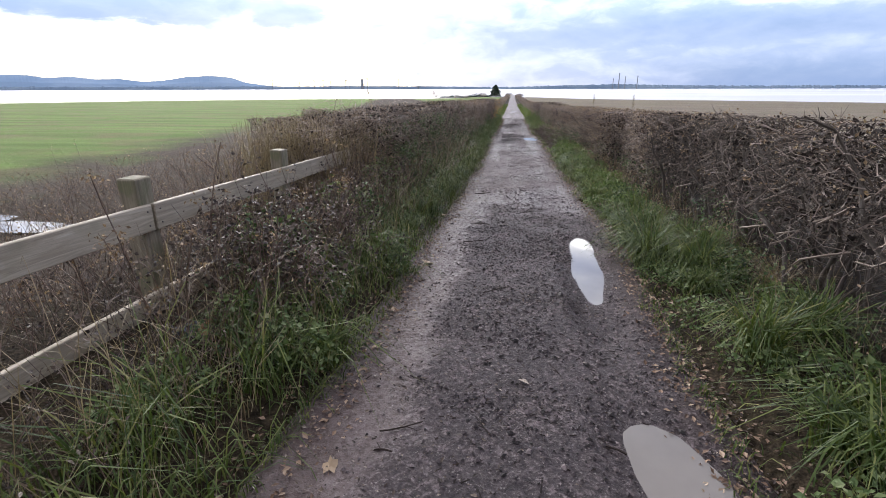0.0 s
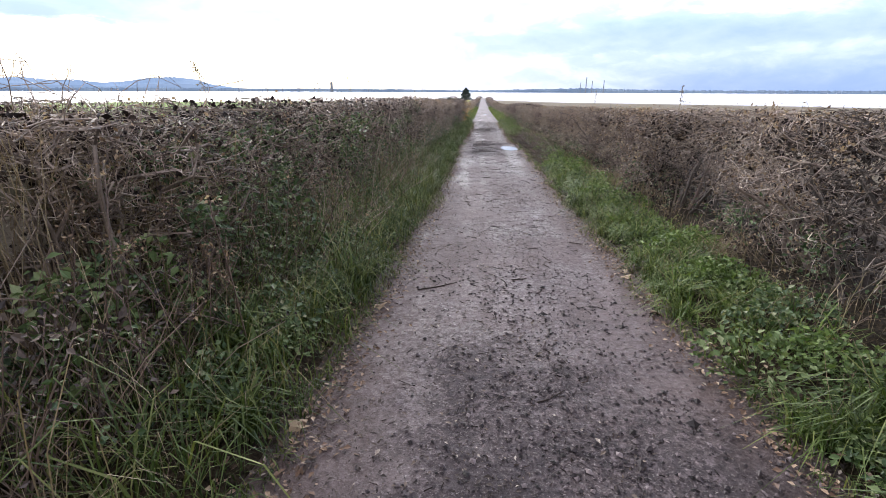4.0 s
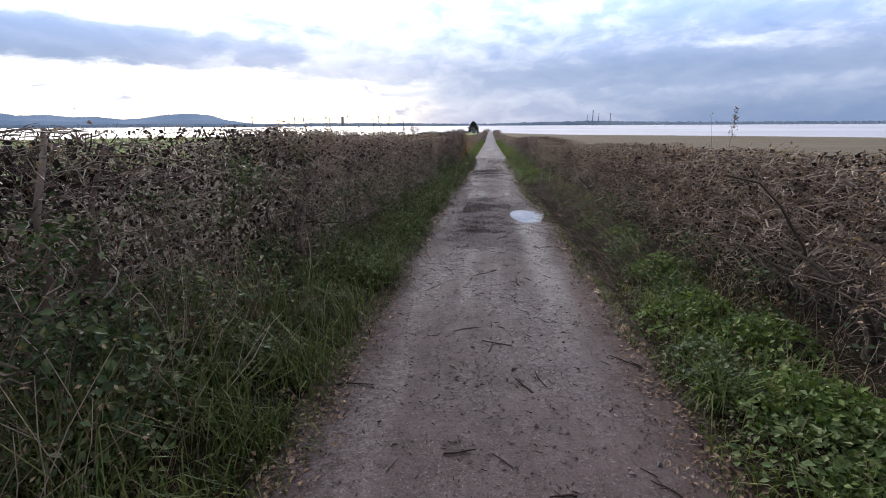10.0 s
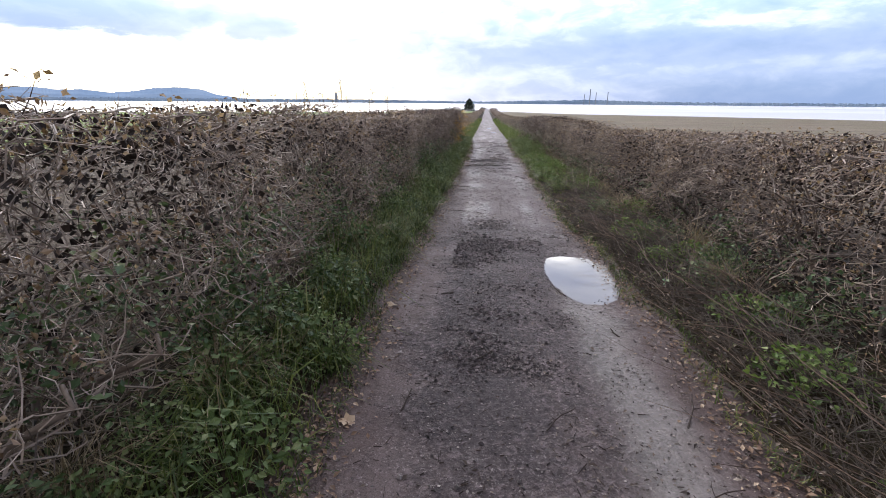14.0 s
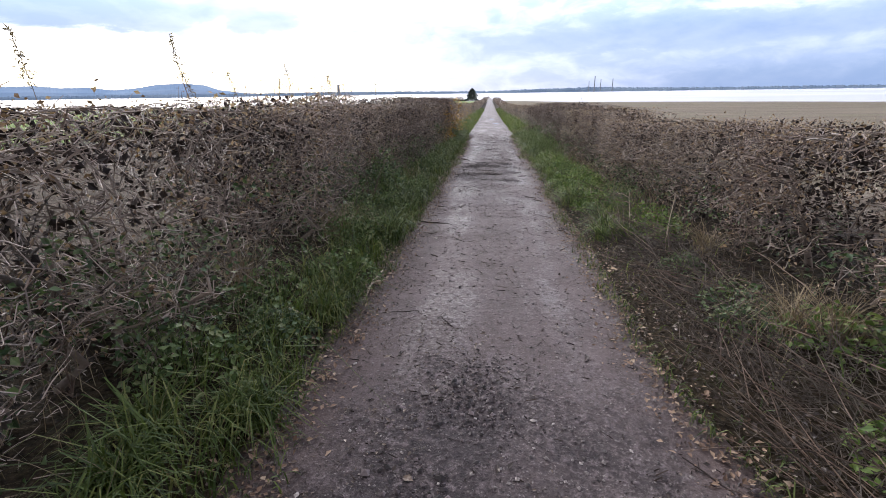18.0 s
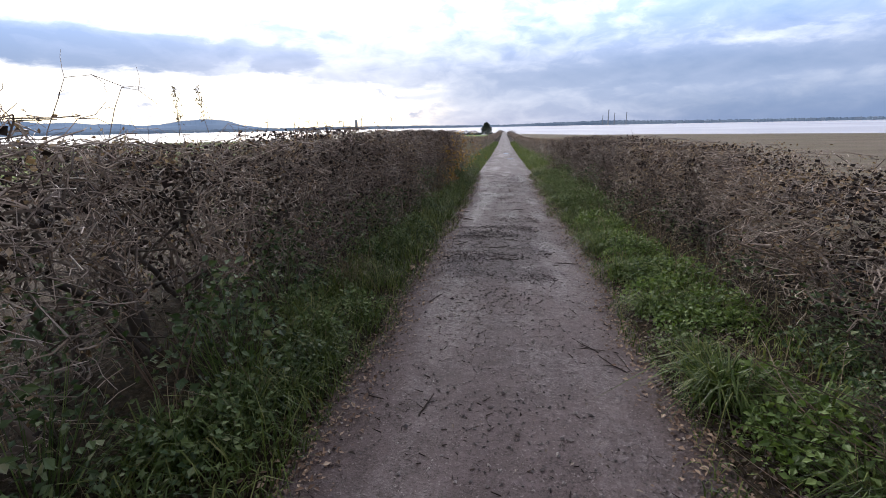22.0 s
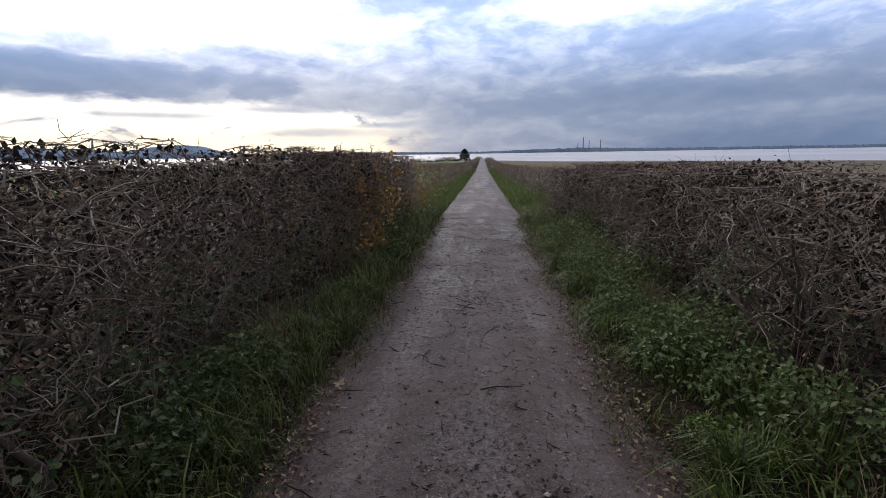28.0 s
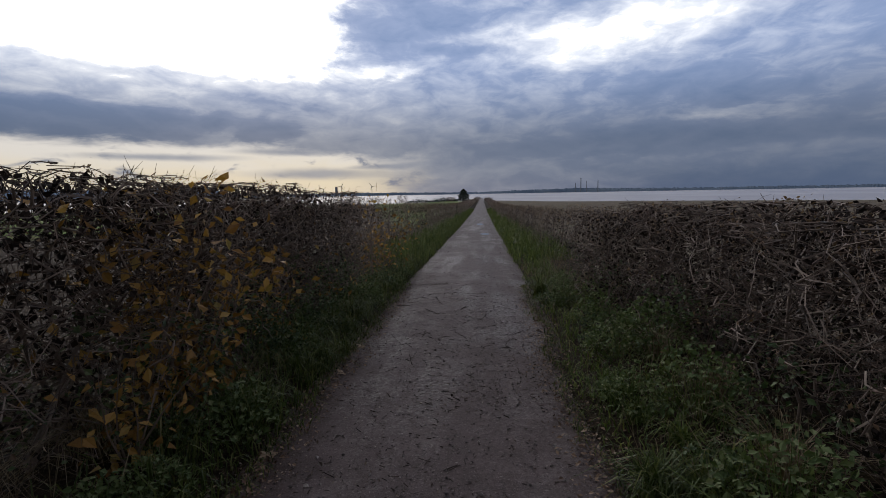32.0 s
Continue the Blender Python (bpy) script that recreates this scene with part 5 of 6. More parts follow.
strew([dead_stalk(570 + k, 1.46, 26) for k in range(3)], spots(12, 9, 8, 46, -3.2, -2.5) + spots(13, 3, 10, 46, 2.6, 3.2), "tall thin dead stalk rising above the hedge", "weed stalk", "stalks in the hedge", (0.85, 1.08))


strew([grass_tuft(535 + k, 130, 0.27, MAT_GRASS_BRIGHT) for k in range(3)], spots(38, 30, 6, 17, 1.2, 1.7) + spots(39, 44, 27, 42, 1.15, 1.7), "bright arching tuft of long wet grass", "grass tuft", "grass tufts")


strew([weed_clump(590 + k, 0.28, 0.62, 260, 0.050, MAT_GREEN_LEAF if k else MAT_NETTLE) for k in range(3)], spots(52, 12, 3.3, 7.2, -2.55, -1.85), "tall ragged nettles and brambles before the fence", "weeds", "weeds on the left verge")


strew([bramble(580 + k, 7, 0.55, MAT_TRODDEN) for k in range(3)], spots(48, 18, 2.6, 7.0, -2.55, -2.0) + spots(61, 14, 0.9, 4.0, -2.5, -1.6), "withered bramble with dark brown leaves before the fence", "bramble", "brambles")


def dead_stems(seed, count, x0, x1, y0, y1, tall, label):
    """A tangle of thin brown stems and their crumpled leaves."""
    rng = np.random.default_rng(seed)
    x, y = rng.uniform(x0, x1, count), rng.uniform(y0, y1, count)
    at = np.stack([x, y, ground_z(x, y) - 0.02], 1)
    way = np.stack([rng.normal(0, 0.45, count), rng.normal(0, 0.45, count), np.ones(count)], 1)
    p = wander(rng, at, way, tall * np.minimum(rng.lognormal(0, 0.35, count), 1.7), 4, 0.16)
    tagged(mesh("dead_stem_tangle", *tubes(p, np.array([[0.0034, 0.003, 0.0024, 0.0014]]).repeat(count, 0), 3), MAT_TWIG if seed == 43 else MAT_TWIG_RED), label, "dead weeds", kind="stuff")
    k = count * 5
    q = p[rng.integers(0, count, k), rng.integers(1, 4, k)] + rng.normal(0, 0.03, (k, 3))
    tagged(mesh("withered_leaf_tangle", *leaves(rng, q, rng.uniform(0.012, 0.034, k)), MAT_TRODDEN if seed in (41, 45, 46) else MAT_DEAD_LEAF), label, "dead weeds", kind="stuff")


dead_stems(41, 1300, -2.62, -1.75, 2.7, 8.5, 0.46, "tangle of dead brown weeds round the timber fence")
dead_stems(45, 260, -2.6, -1.7, 0.8, 2.7, 0.3, "dead brown weeds round the timber fence")
dead_stems(46, 700, -4.6, -2.85, 0.4, 6.0, 0.30, "dead brown weeds behind the timber fence")
dead_stems(42, 2600, -8.5, -3.0, 0.5, 13.0, 0.42, "dead weeds in the muddy edge of the field")
dead_stems(43, 800, -2.3, -1.6, 8.5, 15.5, 0.55, "dead brown weed stems at the foot of the hedge")
dead_stems(44, 600, 1.75, 2.3, 1.5, 47.0, 0.36, "dead brown weed stems at the foot of the hedge")


def arching_canes(seed, count, y0, y1, top0, top1):
    """Long bare shoots that lean out over the hedge."""
    rng = np.random.default_rng(seed)
    s = np.linspace(0, 1, 9)
    for k in range(count):
        x, y = rng.uniform(-3.3, -2.5), rng.uniform(y0, y1)
        ob = holder("arching_cane", pose(x, y, stand(x, y)))
        a, long, top = rng.uniform(0, 2 * math.pi), rng.uniform(0.5, 1.2), rng.uniform(top0, top1)
        path = np.stack([np.cos(a) * long * s ** 1.6, np.sin(a) * long * s ** 1.6, -0.04 + top * np.sin(s * 1.9) / math.sin(1.9) * 0.97], 1)
        path[1:-1] += rng.normal(0, 0.02, (7, 3))
        cane = mesh("cane", *tubes(path[None], np.linspace(0.0055, 0.002, 9)[None], 4), MAT_TWIG, ob, smooth=True)
        side = crooked(rng, path[[4, 5, 6, 7]], rng.normal(0, 0.7, (4, 3)) + [0, 0, 0.4], rng.uniform(0.12, 0.32, 4), 5, 0.25)
        for j in range(4):
            mesh("side_shoot", *tubes(side[j:j + 1], np.linspace(0.0028, 0.0012, 5)[None], 3), MAT_TWIG, cane)
        tagged(ob, "long bare cane arching over the hedge", "cane", "bare canes")


arching_canes(58, 12, 6.9, 8.6, 1.3, 1.62)
arching_canes(59, 10, 27.6, 30.6, 1.5, 1.95)


def reeds():
    rng = np.random.default_rng(51)
    n = 5200
    x, y = rng.normal(-3.35, 0.42, n), rng.uniform(6.0, 8.8, n)
    v, f = blades(rng, np.stack([x, y, ground_z(x, y)], 1), rng.uniform(0.8, 1.5, n), np.abs(rng.normal(0.3, 0.2, n)), rng.uniform(0.0018, 0.0034, n))
    tagged(mesh("dry_reed_grass", v, f, MAT_STRAW), "tall dry tan grass at the end of the fence", "grass", kind="stuff")


reeds()


def autumn_sapling(x, y, tall, wide, count, seed):
    rng = np.random.default_rng(seed)
    ob = holder("beech_sapling", pose(x, y, stand(x, y)))
    n = 7
    limbs = wander(rng, np.array([[0, 0, -0.05]]).repeat(n, 0), np.stack([rng.normal(0.1, 0.3, n), rng.normal(0, 0.3, n), np.ones(n)], 1), rng.uniform(0.7, 1.05, n) * tall, 6, 0.10)
    for k in range(n):
        mesh("stem", *tubes(limbs[k:k + 1], np.linspace(0.009, 0.002, 6)[None], 4), MAT_STEM, ob)
    at = limbs[rng.integers(0, n, count), rng.integers(1, 6, count)] + rng.normal(0, 1, (count, 3)) * [wide, wide, 0.11]
    at[:, 2] = np.clip(at[:, 2], 0.05, 1.68)
    tagged(mesh("leaf_mass", *leaves(rng, at, rng.uniform(0.05, 0.11, count), 0.1, 0.62), MAT_AUTUMN, ob), kind="stuff")
    tagged(ob, "young beech holding orange autumn leaves in the hedge", "sapling", "autumn saplings")


for k, (x, y, tall, wide, count) in enumerate(((-1.78, 41.0, 1.6, 0.12, 480), (-1.75, 40.35, 0.75, 0.10, 110), (-2.0, 40.7, 1.65, 0.14, 260), (-1.9, 42.6, 1.35, 0.14, 200), (-2.2, 44.3, 1.45, 0.18, 110), (-1.9, 47.0, 1.45, 0.18, 190), (-1.95, 47.9, 1.45, 0.18, 140), (-2.5, 39.0, 1.45, 0.2, 120))):
    autumn_sapling(x, y, tall, wide, count, 600 + k)


# ---- stones, twigs and leaves lying on the track ----
def pebbles(rng, x, y, size):
    n = len(x)
    z = road_z(x, y)
    octa = np.array([[1, 0, 0], [0, 1, 0], [-1, 0, 0], [0, -1, 0], [0, 0, 1], [0, 0, -1]], float)
    faces = np.array([[0, 1, 4], [1, 2, 4], [2, 3, 4], [3, 0, 4], [1, 0, 5], [2, 1, 5], [3, 2, 5], [0, 3, 5]])
    a = rng.uniform(0, 2 * math.pi, n)
    p = octa[None] * rng.uniform(0.5, 1.0, (n, 6, 1)) * np.array([1, 0.75, 0.55]) * size[:, None, None]
    c, s = np.cos(a)[:, None], np.sin(a)[:, None]
    p = np.stack([p[..., 0] * c - p[..., 1] * s + x[:, None], p[..., 0] * s + p[..., 1] * c + y[:, None], p[..., 2] + z[:, None] + size[:, None] * 0.28], -1)
    f = (faces[None] + 6 * np.arange(n)[:, None, None]).reshape(-1, 3)
    return p.reshape(-1, 3), f


def track_litter():
    rng = np.random.default_rng(71)
    for y0, y1, n, small, large, label in ((0.8, 9.0, 6500, 0.007, 0.021, "loose dark broken stone scattered over the track"), (9.0, 24.5, 8000, 0.006, 0.015, "fine gravel scattered over the track"), (24.5, 46.0, 9000, 0.007, 0.017, "fine gravel scattered over the track")):
        y = rng.uniform(y0, y1, n)
        x = np.clip(rng.normal(0.05, 0.55, n), -1.12, 1.12)
        want = ripple(x, y, 61, 2.6, 3) + rng.normal(0, 0.4, n) > -0.15
        x, y = x[want], y[want]
        dry = np.min([r for _, _, r in puddle_shape(x, y)], axis=0) > 1.12
        x, y = x[dry], y[dry]
        tagged(mesh("gravel", *pebbles(rng, x, y, rng.uniform(small, large, len(x)) * rng.lognormal(0, 0.25, len(x))), MAT_DARK_STONE if y0 < 1 else MAT_STONE), label, "gravel", kind="stuff")
    for x0, x1, y0, y1, n in ((-0.75, 1.15, 1.0, 7.4, 22000), (-0.62, 0.10, 18.8, 24.6, 26000), (0.0, 0.45, 19.5, 23.8, 5000), (0.95, 1.2, 20.6, 23.6, 2500), (0.3, 1.05, 23.0, 24.5, 500), (-0.6, 0.6, 29.5, 36.5, 5000), (-0.85, 0.55, 31.0, 34.6, 11000)):
        x, y = rng.uniform(x0, x1, n), rng.uniform(y0, y1, n)
        inside = np.minimum(np.minimum(x - x0, x1 - x) / 0.5, np.minimum(y - y0, y1 - y) / 1.2)
        want = (ripple(x, y, 67, 3.4, 3) + rng.normal(0, 0.25, n) > 0.50 - 0.50 * np.clip(inside, 0, 1)) & (np.min([r for _, _, r in puddle_shape(x, y)], axis=0) > 1.08)
        x, y = x[want], y[want]
        tagged(mesh("gravel", *pebbles(rng, x, y, rng.uniform(0.0055, 0.014, len(x)) * rng.lognormal(0, 0.4, len(x))), MAT_DARK_STONE), "coarse dark wet stones loose on the track", "gravel", kind="stuff")
    n = 22000
    y = rng.uniform(8.0, 47, n)
    x = np.clip(rng.normal(0.05, 0.55, n), -1.05, 1.05)
    want = (ripple(x, y, 69, 2.2, 4) + rng.normal(0, 0.3, n) > 0.25) & (np.min([r for _, _, r in puddle_shape(x, y)], axis=0) > 1.1)
    x, y = x[want], y[want]
    tagged(mesh("gravel", *pebbles(rng, x, y, rng.uniform(0.0035, 0.0075, len(x)) * rng.lognormal(0, 0.3, len(x))), MAT_GRIT), "pale fine grit showing through the mud of the track", "gravel", kind="stuff")
    n = 12000
    y = rng.uniform(0.8, 47, n)
    x = np.clip(rng.normal(0.05, 0.6, n), -1.15, 1.15)
    heap = ripple(x, y, 63, 3.2, 3) + rng.normal(0, 0.5, n) > -0.1
    x, y = x[heap], y[heap]
    n = len(x)
    a = rng.uniform(0, math.pi, n)
    at = np.stack([x, y, road_z(x, y) + 0.004], 1)
    p = wander(rng, at, np.stack([np.cos(a), np.sin(a), rng.normal(0, 0.02, n)], 1), 0.022 * rng.lognormal(0, 0.55, n), 2, 0.1)
    tagged(mesh("twig_litter", *tubes(p, rng.uniform(0.0016, 0.0042, n)[:, None] * np.array([1, 0.7]), 3), MAT_SHADE_FILL_AND_TWIG), "small hedge clippings lying on the track", "twigs", kind="stuff")
    n = 30000
    y = rng.uniform(0.8, 47, n)
    side = np.where(rng.uniform(0, 1, n) < 0.5, -1, 1)
    x = side * (np.where(side < 0, edge_of(y, -1), edge_of(y, 1)) + rng.normal(-0.04, 0.11, n))
    z = np.where(np.abs(x) < 1.2, np.maximum(road_z(x, y), ground_z(x, y)), ground_z(x, y)) + rng.uniform(0.003, 0.02, n)
    tagged(mesh("leaf_litter", *leaves(rng, np.stack([x, y, z], 1), rng.uniform(0.014, 0.046, n), 0.6, 0.6), MAT_LITTER), "brown fallen leaves and clippings along the track edges", "leaves", kind="stuff")
    n = 150000
    y = np.where(rng.uniform(0, 1, n) < 0.84, rng.uniform(0.8, 47, n), 47 + 38 * rng.uniform(0, 1, n) ** 1.6)
    x = rng.uniform(-1.12, 1.12, n)
    heap = ripple(x, y, 64, 3.5, 3) + 0.5 * ripple(x, y, 65, 11.0, 2) + rng.normal(0, 0.3, n) + 0.25 * (np.abs(x) > 0.8) > 0.34
    heap &= np.min([r for _, _, r in puddle_shape(x, y)], axis=0) > 1.06
    x, y = x[heap], y[heap]
    n = len(x)
    tagged(mesh("leaf_litter", *leaves(rng, np.stack([x, y, road_z(x, y) + 0.009], 1), rng.uniform(0.007, 0.022, n) * rng.lognormal(0, 0.4, n), 0.70, 0.5), MAT_TRODDEN), "small trodden leaves on the track", "leaves", kind="stuff")


track_litter()


def edge_growth():
    """Low grass and leaf crumbs creeping over both edges of the track."""
    rng = np.random.default_rng(73)
    for side in (-1, 1):
        n = 7000
        y = rng.uniform(0.8, 47, n)
        e = edge_of(y, side)
        reach = np.clip(0.10 + 0.16 * ripple(y, y * 0, 74 + side, 2.6, 4), 0.0, 0.35)
        x = e - reach * rng.uniform(0, 1, n) ** 0.7 + np.abs(rng.normal(0, 0.06, n))
        z = np.maximum(road_z(side * x, y), ground_z(side * x, y)) - 0.006
        v, f = blades(rng, np.stack([side * x, y, z], 1), rng.uniform(0.02, 0.10, n), np.abs(rng.normal(1.1, 0.4, n)), rng.uniform(0.0022, 0.0045, n))
        tagged(mesh("edge_grass", v, f, MAT_GRASS), "short grass creeping over the track's edge", "grass", kind="stuff")
        n = 16000
        y = rng.uniform(0.8, 47, n)
        x = edge_of(y, side) - np.abs(rng.normal(0, 0.11, n)) * (1.0 + 0.8 * ripple(y, y * 0, 78 + side, 2.0, 3)) + rng.uniform(0, 0.12, n)
        z = np.maximum(road_z(side * x, y), ground_z(side * x, y)) + rng.uniform(0.002, 0.016, n)
        tagged(mesh("leaf_litter", *leaves(rng, np.stack([side * x, y, z], 1), rng.uniform(0.008, 0.032, n), 0.6, 0.6), MAT_TRODDEN), "crumbled brown leaves along the track's edge", "leaves", kind="stuff")


edge_growth()


def fallen_twig(x, y, turn, long, thick, mat, label):
    rng = np.random.default_rng(int(abs(x * 100) + y * 10))
    ob = holder("fallen_twig", pose(x, y, float(road_z(np.array(x), np.array(y))) + thick, 0, 0, turn))
    p = wander(rng, np.array([[-long / 2, 0, 0]]), np.array([[1.0, 0, 0]]), np.array([long]), 6, 0.13)
    p[..., 2] = np.abs(p[..., 2]) * 0.25
    stick = mesh("stick", *tubes(p, thick * np.linspace(1, 0.6, 6)[None], 5), mat, ob)
    q = wander(rng, p[0, 2:4], np.array([[0.6, 0.7, 0.1], [0.7, -0.6, 0.1]]), np.array([long * 0.3, long * 0.25]), 4, 0.15)
    q[..., 2] = np.abs(q[..., 2]) * 0.5
    for k in range(2):
        mesh("side_twig", *tubes(q[k:k + 1], thick * np.linspace(0.6, 0.3, 4)[None], 4), mat, stick)
    tagged(ob, label, "twig", "twigs on the track")


def lay_twigs():
    rng = np.random.default_rng(81)
    for _ in range(130):
        fallen_twig(rng.uniform(-1.0, 1.0), rng.uniform(1, 46), rng.uniform(0, 180), rng.uniform(0.10, 0.28), rng.uniform(0.003, 0.006), MAT_SHADE_FILL_AND_TWIG, "dark broken twig lying on the gravel track")
    fallen_twig(-1.06, 25.6, 82, 0.62, 0.012, MAT_BLEACHED, "pale peeled stick lying at the track edge")
    fallen_twig(-1.24, 22.33, 38, 0.36, 0.010, MAT_BLEACHED, "pale peeled stick lying at the track edge")
    fallen_twig(-0.88, 27.85, -42, 0.42, 0.008, MAT_SHADE_FILL_AND_TWIG, "dark broken twig lying on the gravel track")


lay_twigs()


def lay_leaves():
    rng = np.random.default_rng(91)
    for k in range(46):
        side = -1 if k % 3 else 1
        x, y = side * (1.08 + rng.normal(0, 0.07)), rng.uniform(1.2, 44)
        ob = holder("fallen_leaf", pose(x, y, max(stand(x, y), float(road_z(np.array(x), np.array(y)))) + 0.012, rng.normal(0, 12), rng.normal(0, 12), rng.uniform(0, 360)))
        s = rng.uniform(0.03, 0.055)
        ang = np.linspace(0, 2 * math.pi, 13)[:-1]
        r = s * (1 + 0.35 * np.cos(5 * ang))
        v = np.concatenate([[[0, 0, 0]], np.stack([r * np.cos(ang), r * np.sin(ang), 0.25 * s * np.cos(2 * ang + 1)], 1)])
        mesh("blade", v, [(0, 1 + i, 1 + (i + 1) % 12) for i in range(12)], MAT_PALE_LEAF, ob)
        mesh("leaf_stalk", *tubes(np.array([[[0, 0, 0], [-s * 1.6, 0, 0.004]]]), np.array([[0.0016, 0.001]]), 3), MAT_LITTER, ob)
        tagged(ob, "pale fallen maple leaf at the edge of the track", "leaf", "fallen leaves")


lay_leaves()


# ---- clippings on the right verge, bare trunks and reed plumes ----
def clippings():
    rng = np.random.default_rng(95)
    n = 8500
    y = rng.uniform(17.3, 28.8, n)
    x = np.abs(rng.normal(1.58, 0.26, n))
    a = rng.normal(math.pi / 2, 0.7, n)
    at = np.stack([x, y, ground_z(x, y) + rng.uniform(0.0, 0.20, n) * np.clip((x - 1.15) / 0.5, 0.1, 1)], 1)
    p = wander(rng, at, np.stack([np.cos(a), np.sin(a), rng.normal(0, 0.25, n)], 1), rng.uniform(0.05, 0.26, n), 3, 0.38)
    p[..., 2] = np.maximum(p[..., 2], ground_z(p[..., 0], p[..., 1]))
    tagged(mesh("clipped_twig_litter", *tubes(p, rng.uniform(0.0015, 0.0035, n)[:, None] * np.array([1, 0.8, 0.5]), 3), MAT_TRUNK), "brown hedge clippings lying on the verge", "clippings", kind="stuff")
    n = 420
    y = rng.uniform(17.0, 29.0, n)
    x = 1.25 + np.abs(rng.normal(0, 0.40, n))
    a = rng.normal(math.radians(108), 0.35, n)
    at = np.stack([x, y, ground_z(x, y) + rng.uniform(0.01, 0.10, n) + 0.22 * np.clip(x - 1.2, 0, 1)], 1)
    p = wander(rng, at, np.stack([np.cos(a), np.sin(a), rng.normal(0.08, 0.12, n)], 1), rng.uniform(0.3, 0.95, n), 6, 0.10)
    p[..., 2] = np.maximum(p[..., 2], ground_z(p[..., 0], p[..., 1]) + 0.004)
    tagged(mesh("clipped_branch_litter", *tubes(p, rng.uniform(0.0022, 0.0050, n)[:, None] * np.linspace(1, 0.4, 6), 3), MAT_TWIG_RED), "long hedge clippings lying on the verge", "clippings", kind="stuff")
    n = 15000
    y = rng.uniform(9.0, 31.0, n)
    x = np.abs(rng.normal(1.36, 0.24, n))
    tagged(mesh("leaf_litter", *leaves(rng, np.stack([x, y, ground_z(x, y) + rng.uniform(0.005, 0.09, n)], 1), rng.uniform(0.012, 0.038, n), 0.4, 0.6), MAT_TRODDEN), "brown dead leaves and clippings on the verge", "leaves", kind="stuff")


clippings()


def hedge_trunk(x, y, tall, seed, thick=1.0):
    rng = np.random.default_rng(seed)
    ob = holder("hawthorn_trunk", pose(x, y, stand(x, y)))
    n = 3
    main = wander(rng, rng.normal(0, 0.04, (n, 3)) * [1, 1, 0] + [0, 0, -0.08], np.stack([rng.normal(0.06 * np.sign(x), 0.10, n), rng.normal(0, 0.34, n), np.ones(n)], 1), rng.uniform(0.75, 0.95, n) * tall, 9, 0.16)
    main[..., 2] = np.minimum(main[..., 2], tall * 0.92)
    trunks = [mesh("trunk", *tubes(main[k:k + 1], thick * rng.uniform(0.018, 0.030) * np.linspace(1.15, 0.45, 9)[None], 7), MAT_TRUNK, ob, smooth=True) for k in range(n)]
    m = 9
    whose = rng.integers(0, n, m)
    limbs = wander(rng, main[whose, rng.integers(3, 8, m)], np.stack([rng.normal(-0.1 * np.sign(x), 0.5, m), rng.choice([-1, 1], m) * rng.uniform(0.5, 1.2, m), rng.normal(0.3, 0.4, m)], 1), rng.uniform(0.3, 0.75, m), 7, 0.22)
    limbs[..., 2] = np.clip(limbs[..., 2], 0.15, tall * 0.97)
    for k in range(m):
        mesh("limb", *tubes(limbs[k:k + 1], rng.uniform(0.006, 0.014) * np.linspace(1, 0.4, 7)[None], 5), MAT_TRUNK, trunks[whose[k]], smooth=True)
    tagged(ob, "crooked grey hawthorn trunk standing bare in the hedge", "hedge trunk", "trunks in the hedges")


for k, (x, y, tall) in enumerate(((2.3, 4.0, 1.3), (2.2, 5.2, 1.35), (2.25, 6.3, 1.35), (2.35, 7.7, 1.35), (2.2, 11.1, 1.4), (2.3, 15.6, 1.25), (2.25, 20.4, 1.25), (2.2, 23.3, 1.25), (2.25, 27.7, 1.2), (2.3, 32.2, 1.2), (2.15, 36.6, 1.3), (2.2, 39.0, 1.35), (2.2, 41.9, 1.4), (-2.2, 17.6, 1.4), (-2.15, 23.4, 1.4), (-2.2, 31.4, 1.45), (-2.15, 35.2, 1.45))):
    hedge_trunk(x + 0.15 * (1 if x > 0 else -1), y, tall, 700 + k)


hedge_trunk(-2.42, 29.05, 1.42, 731, 1.5)
hedge_trunk(-2.6, 28.7, 1.4, 732)
hedge_trunk(-2.5, 29.8, 1.4, 735, 1.2)
hedge_trunk(-2.35, 24.15, 1.35, 733, 2.1)


def pale_stalk(x, y, tall, seed):
    """One bleached weed stem with a few broken side shoots."""
    rng = np.random.default_rng(seed)
    ob = holder("dry_stalk", pose(x, y, stand(x, y)))
    p = wander(rng, np.array([[0, 0, -0.03]]), np.array([[rng.normal(0, 0.12), rng.normal(0, 0.12), 1]]), np.array([tall]), 8, 0.06)
    stem = mesh("stem", *tubes(p, np.linspace(0.0085, 0.0035, 8)[None], 5), MAT_BLEACHED, ob, smooth=True)
    side = crooked(rng, p[0, [3, 5, 6]], np.stack([rng.normal(0, 1, 3), rng.normal(0, 1, 3), np.full(3, 0.5)], 1), rng.uniform(0.10, 0.24, 3), 4, 0.25)
    for k in range(3):
        mesh("side_shoot", *tubes(side[k:k + 1], np.linspace(0.004, 0.0018, 4)[None], 4), MAT_BLEACHED, stem)
    tagged(ob, "bleached dead weed stalk standing in the verge", "weed stalk", "bleached stalks")


for k, (x, y, tall) in enumerate(((-2.05, 29.15, 0.95), (-2.2, 12.75, 1.1), (-1.95, 15.0, 0.85), (-1.8, 16.6, 0.7), (1.62, 27.4, 0.55), (1.75, 26.6, 0.6), (-1.75, 24.2, 0.6), (-2.35, 8.7, 1.0), (-2.3, 9.0, 0.9))):
    pale_stalk(x, y, tall, 850 + k)


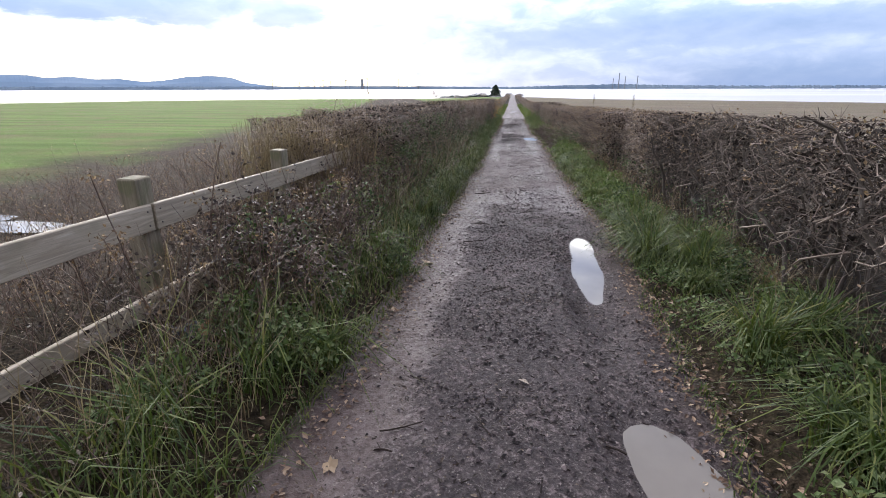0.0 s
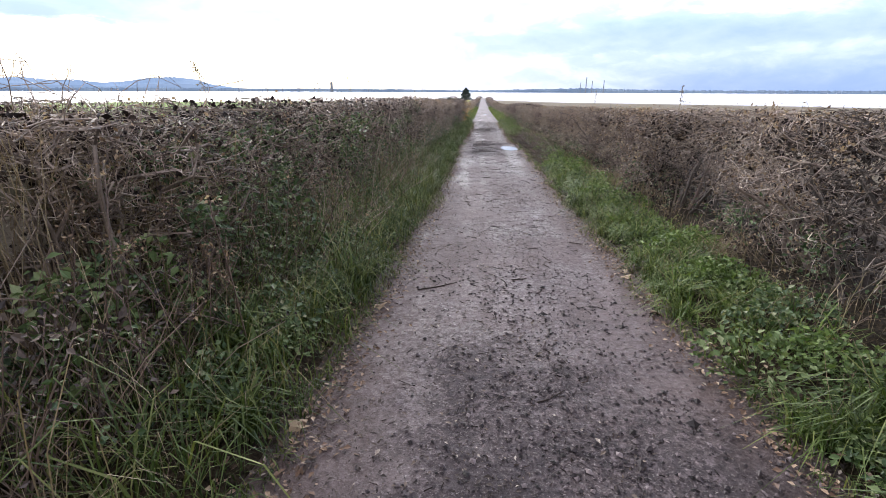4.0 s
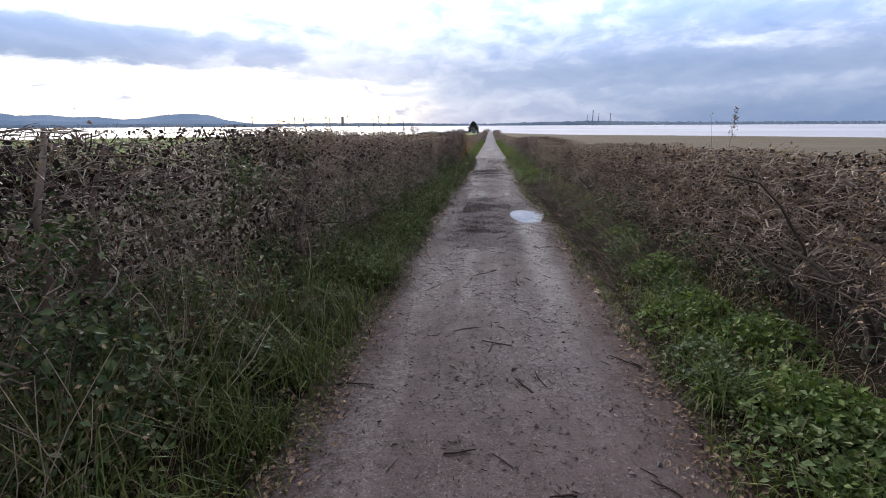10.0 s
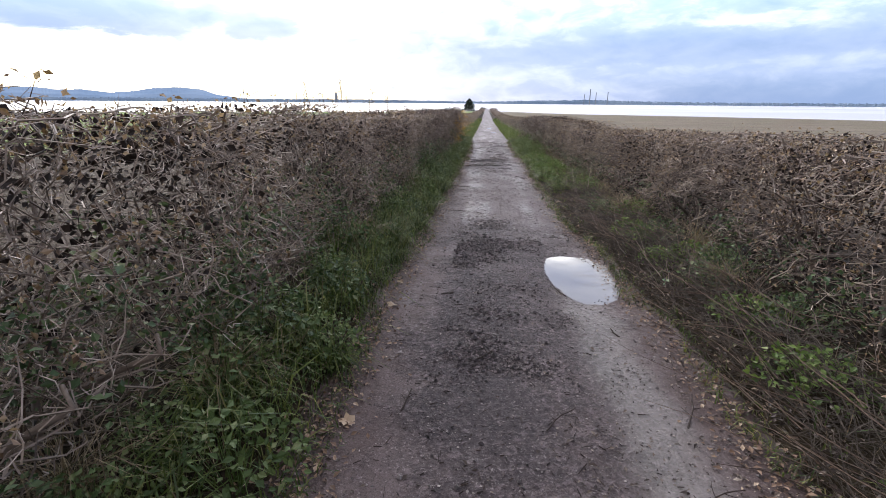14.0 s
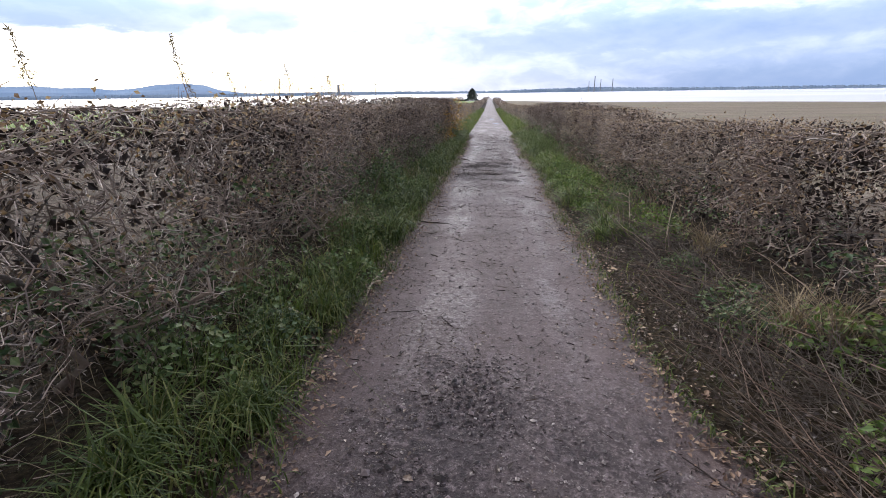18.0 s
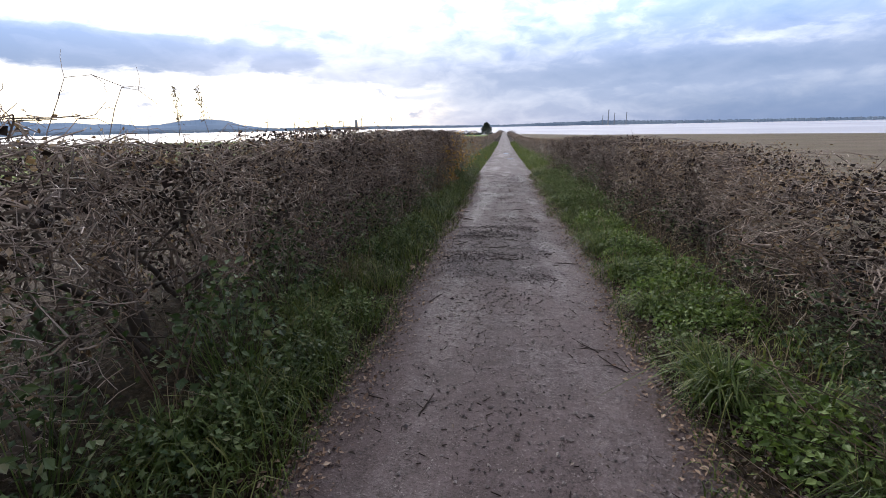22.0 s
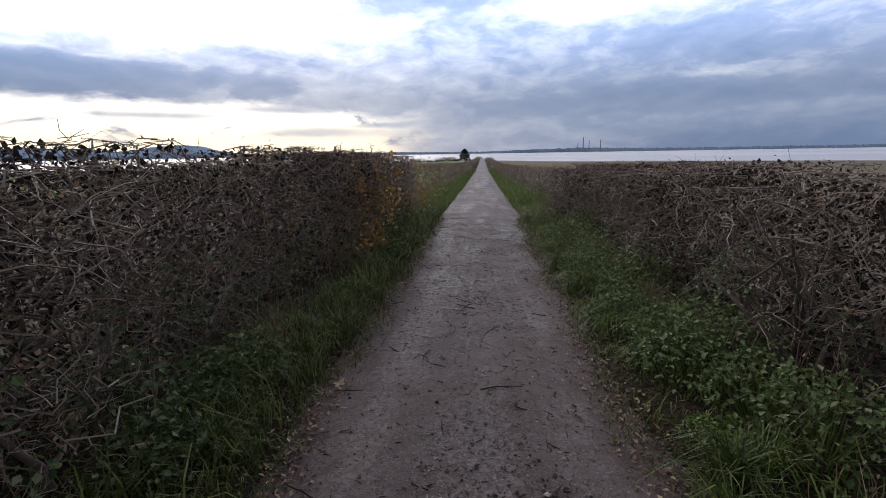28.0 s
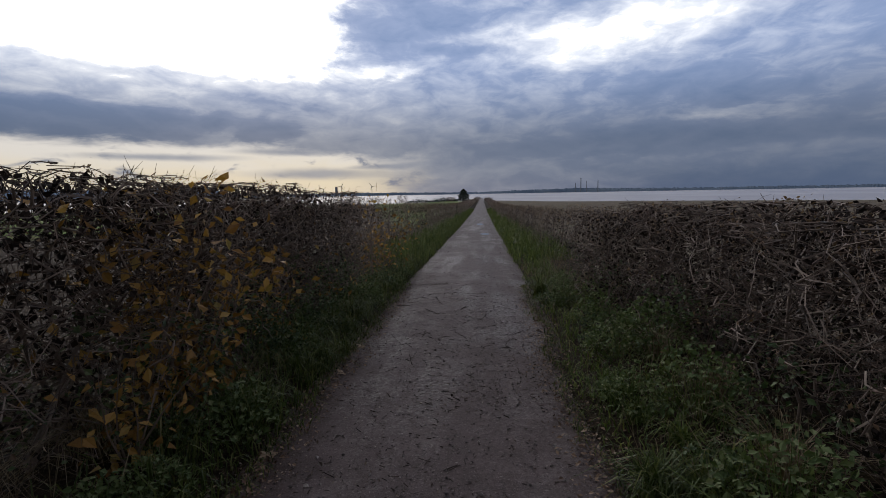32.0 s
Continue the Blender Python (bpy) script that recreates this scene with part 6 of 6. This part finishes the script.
def reed_plume(x, y, tall, seed):
    rng = np.random.default_rng(seed)
    ob = holder("reed_plume", pose(x, y, stand(x, y)))
    p = wander(rng, np.array([[0, 0, -0.03]]), np.array([[rng.normal(0, 0.1), rng.normal(0, 0.1), 1]]), np.array([tall]), 7, 0.05)
    mesh("stalk", *tubes(p, np.linspace(0.005, 0.0022, 7)[None], 4), MAT_STRAW, ob)
    n = 90
    f = rng.uniform(0, 1, n)
    at = p[0, -2] * (1 - f)[:, None] + p[0, -1] * f[:, None] + rng.normal(0, 0.022, (n, 3)) * (1.15 - f)[:, None]
    tagged(mesh("plume_mass", *leaves(rng, at, rng.uniform(0.02, 0.05, n), 0, 0.25), MAT_STRAW, ob), kind="stuff")
    tagged(ob, "tall dry reed with a feathery plume above the hedge", "reed", "reed plumes")


for k, (x, y, tall) in enumerate(((-2.95, 26.4, 2.0), (-3.0, 26.9, 1.9), (-2.9, 27.8, 2.05), (-3.0, 28.2, 1.85), (-2.9, 29.1, 1.95), (-3.0, 30.3, 1.9), (-2.9, 31.0, 2.0), (-3.1, 24.9, 1.9), (2.9, 18.6, 1.75), (3.0, 13.0, 1.7), (-2.9, 9.6, 1.75), (-2.8, 14.6, 1.85))):
    reed_plume(x, y, tall, 760 + k)


# ---- rubbish in the verge ----
def crumpled_packet(x, y):
    ob = holder("crumpled_packet", pose(x, y, stand(x, y) + 0.01, 0, 0, 25))

    def sheet(u0, u1, lift):
        u, v = np.meshgrid(np.linspace(u0, u1, 12), np.linspace(-0.07, 0.07, 10), indexing="ij")
        z = 0.05 + lift + 0.035 * ripple(u, v, 802, 24.0, 3) - 4.0 * v ** 2
        i = np.arange(u.size).reshape(u.shape)
        f = np.stack([i[:-1, :-1], i[1:, :-1], i[1:, 1:], i[:-1, 1:]], -1).reshape(-1, 4)
        return np.stack([u, v, np.maximum(z, 0.002)], -1).reshape(-1, 3), f

    mesh("wrapper", *sheet(-0.12, 0.10, 0.0), MAT_WRAPPER, ob)
    mesh("underside", *sheet(-0.12, 0.10, -0.028), MAT_WRAPPER, ob)
    mesh("label", *sheet(0.03, 0.10, 0.004), MAT_LABEL, ob, "faded orange panel")
    tagged(ob, "crumpled dark blue packet thrown among the weeds", "rubbish")


MAT_WRAPPER = material("dark_blue_film", many((0.0, (0.010, 0.012, 0.022)), (0.6, (0.022, 0.026, 0.046)), (1.0, (0.035, 0.04, 0.065)), rough=0.6, shine=0.2))
MAT_LABEL = material("faded_orange_print", many((0.0, (0.16, 0.075, 0.03)), (1.0, (0.30, 0.15, 0.07)), rough=0.5))
crumpled_packet(-2.28, 2.45)
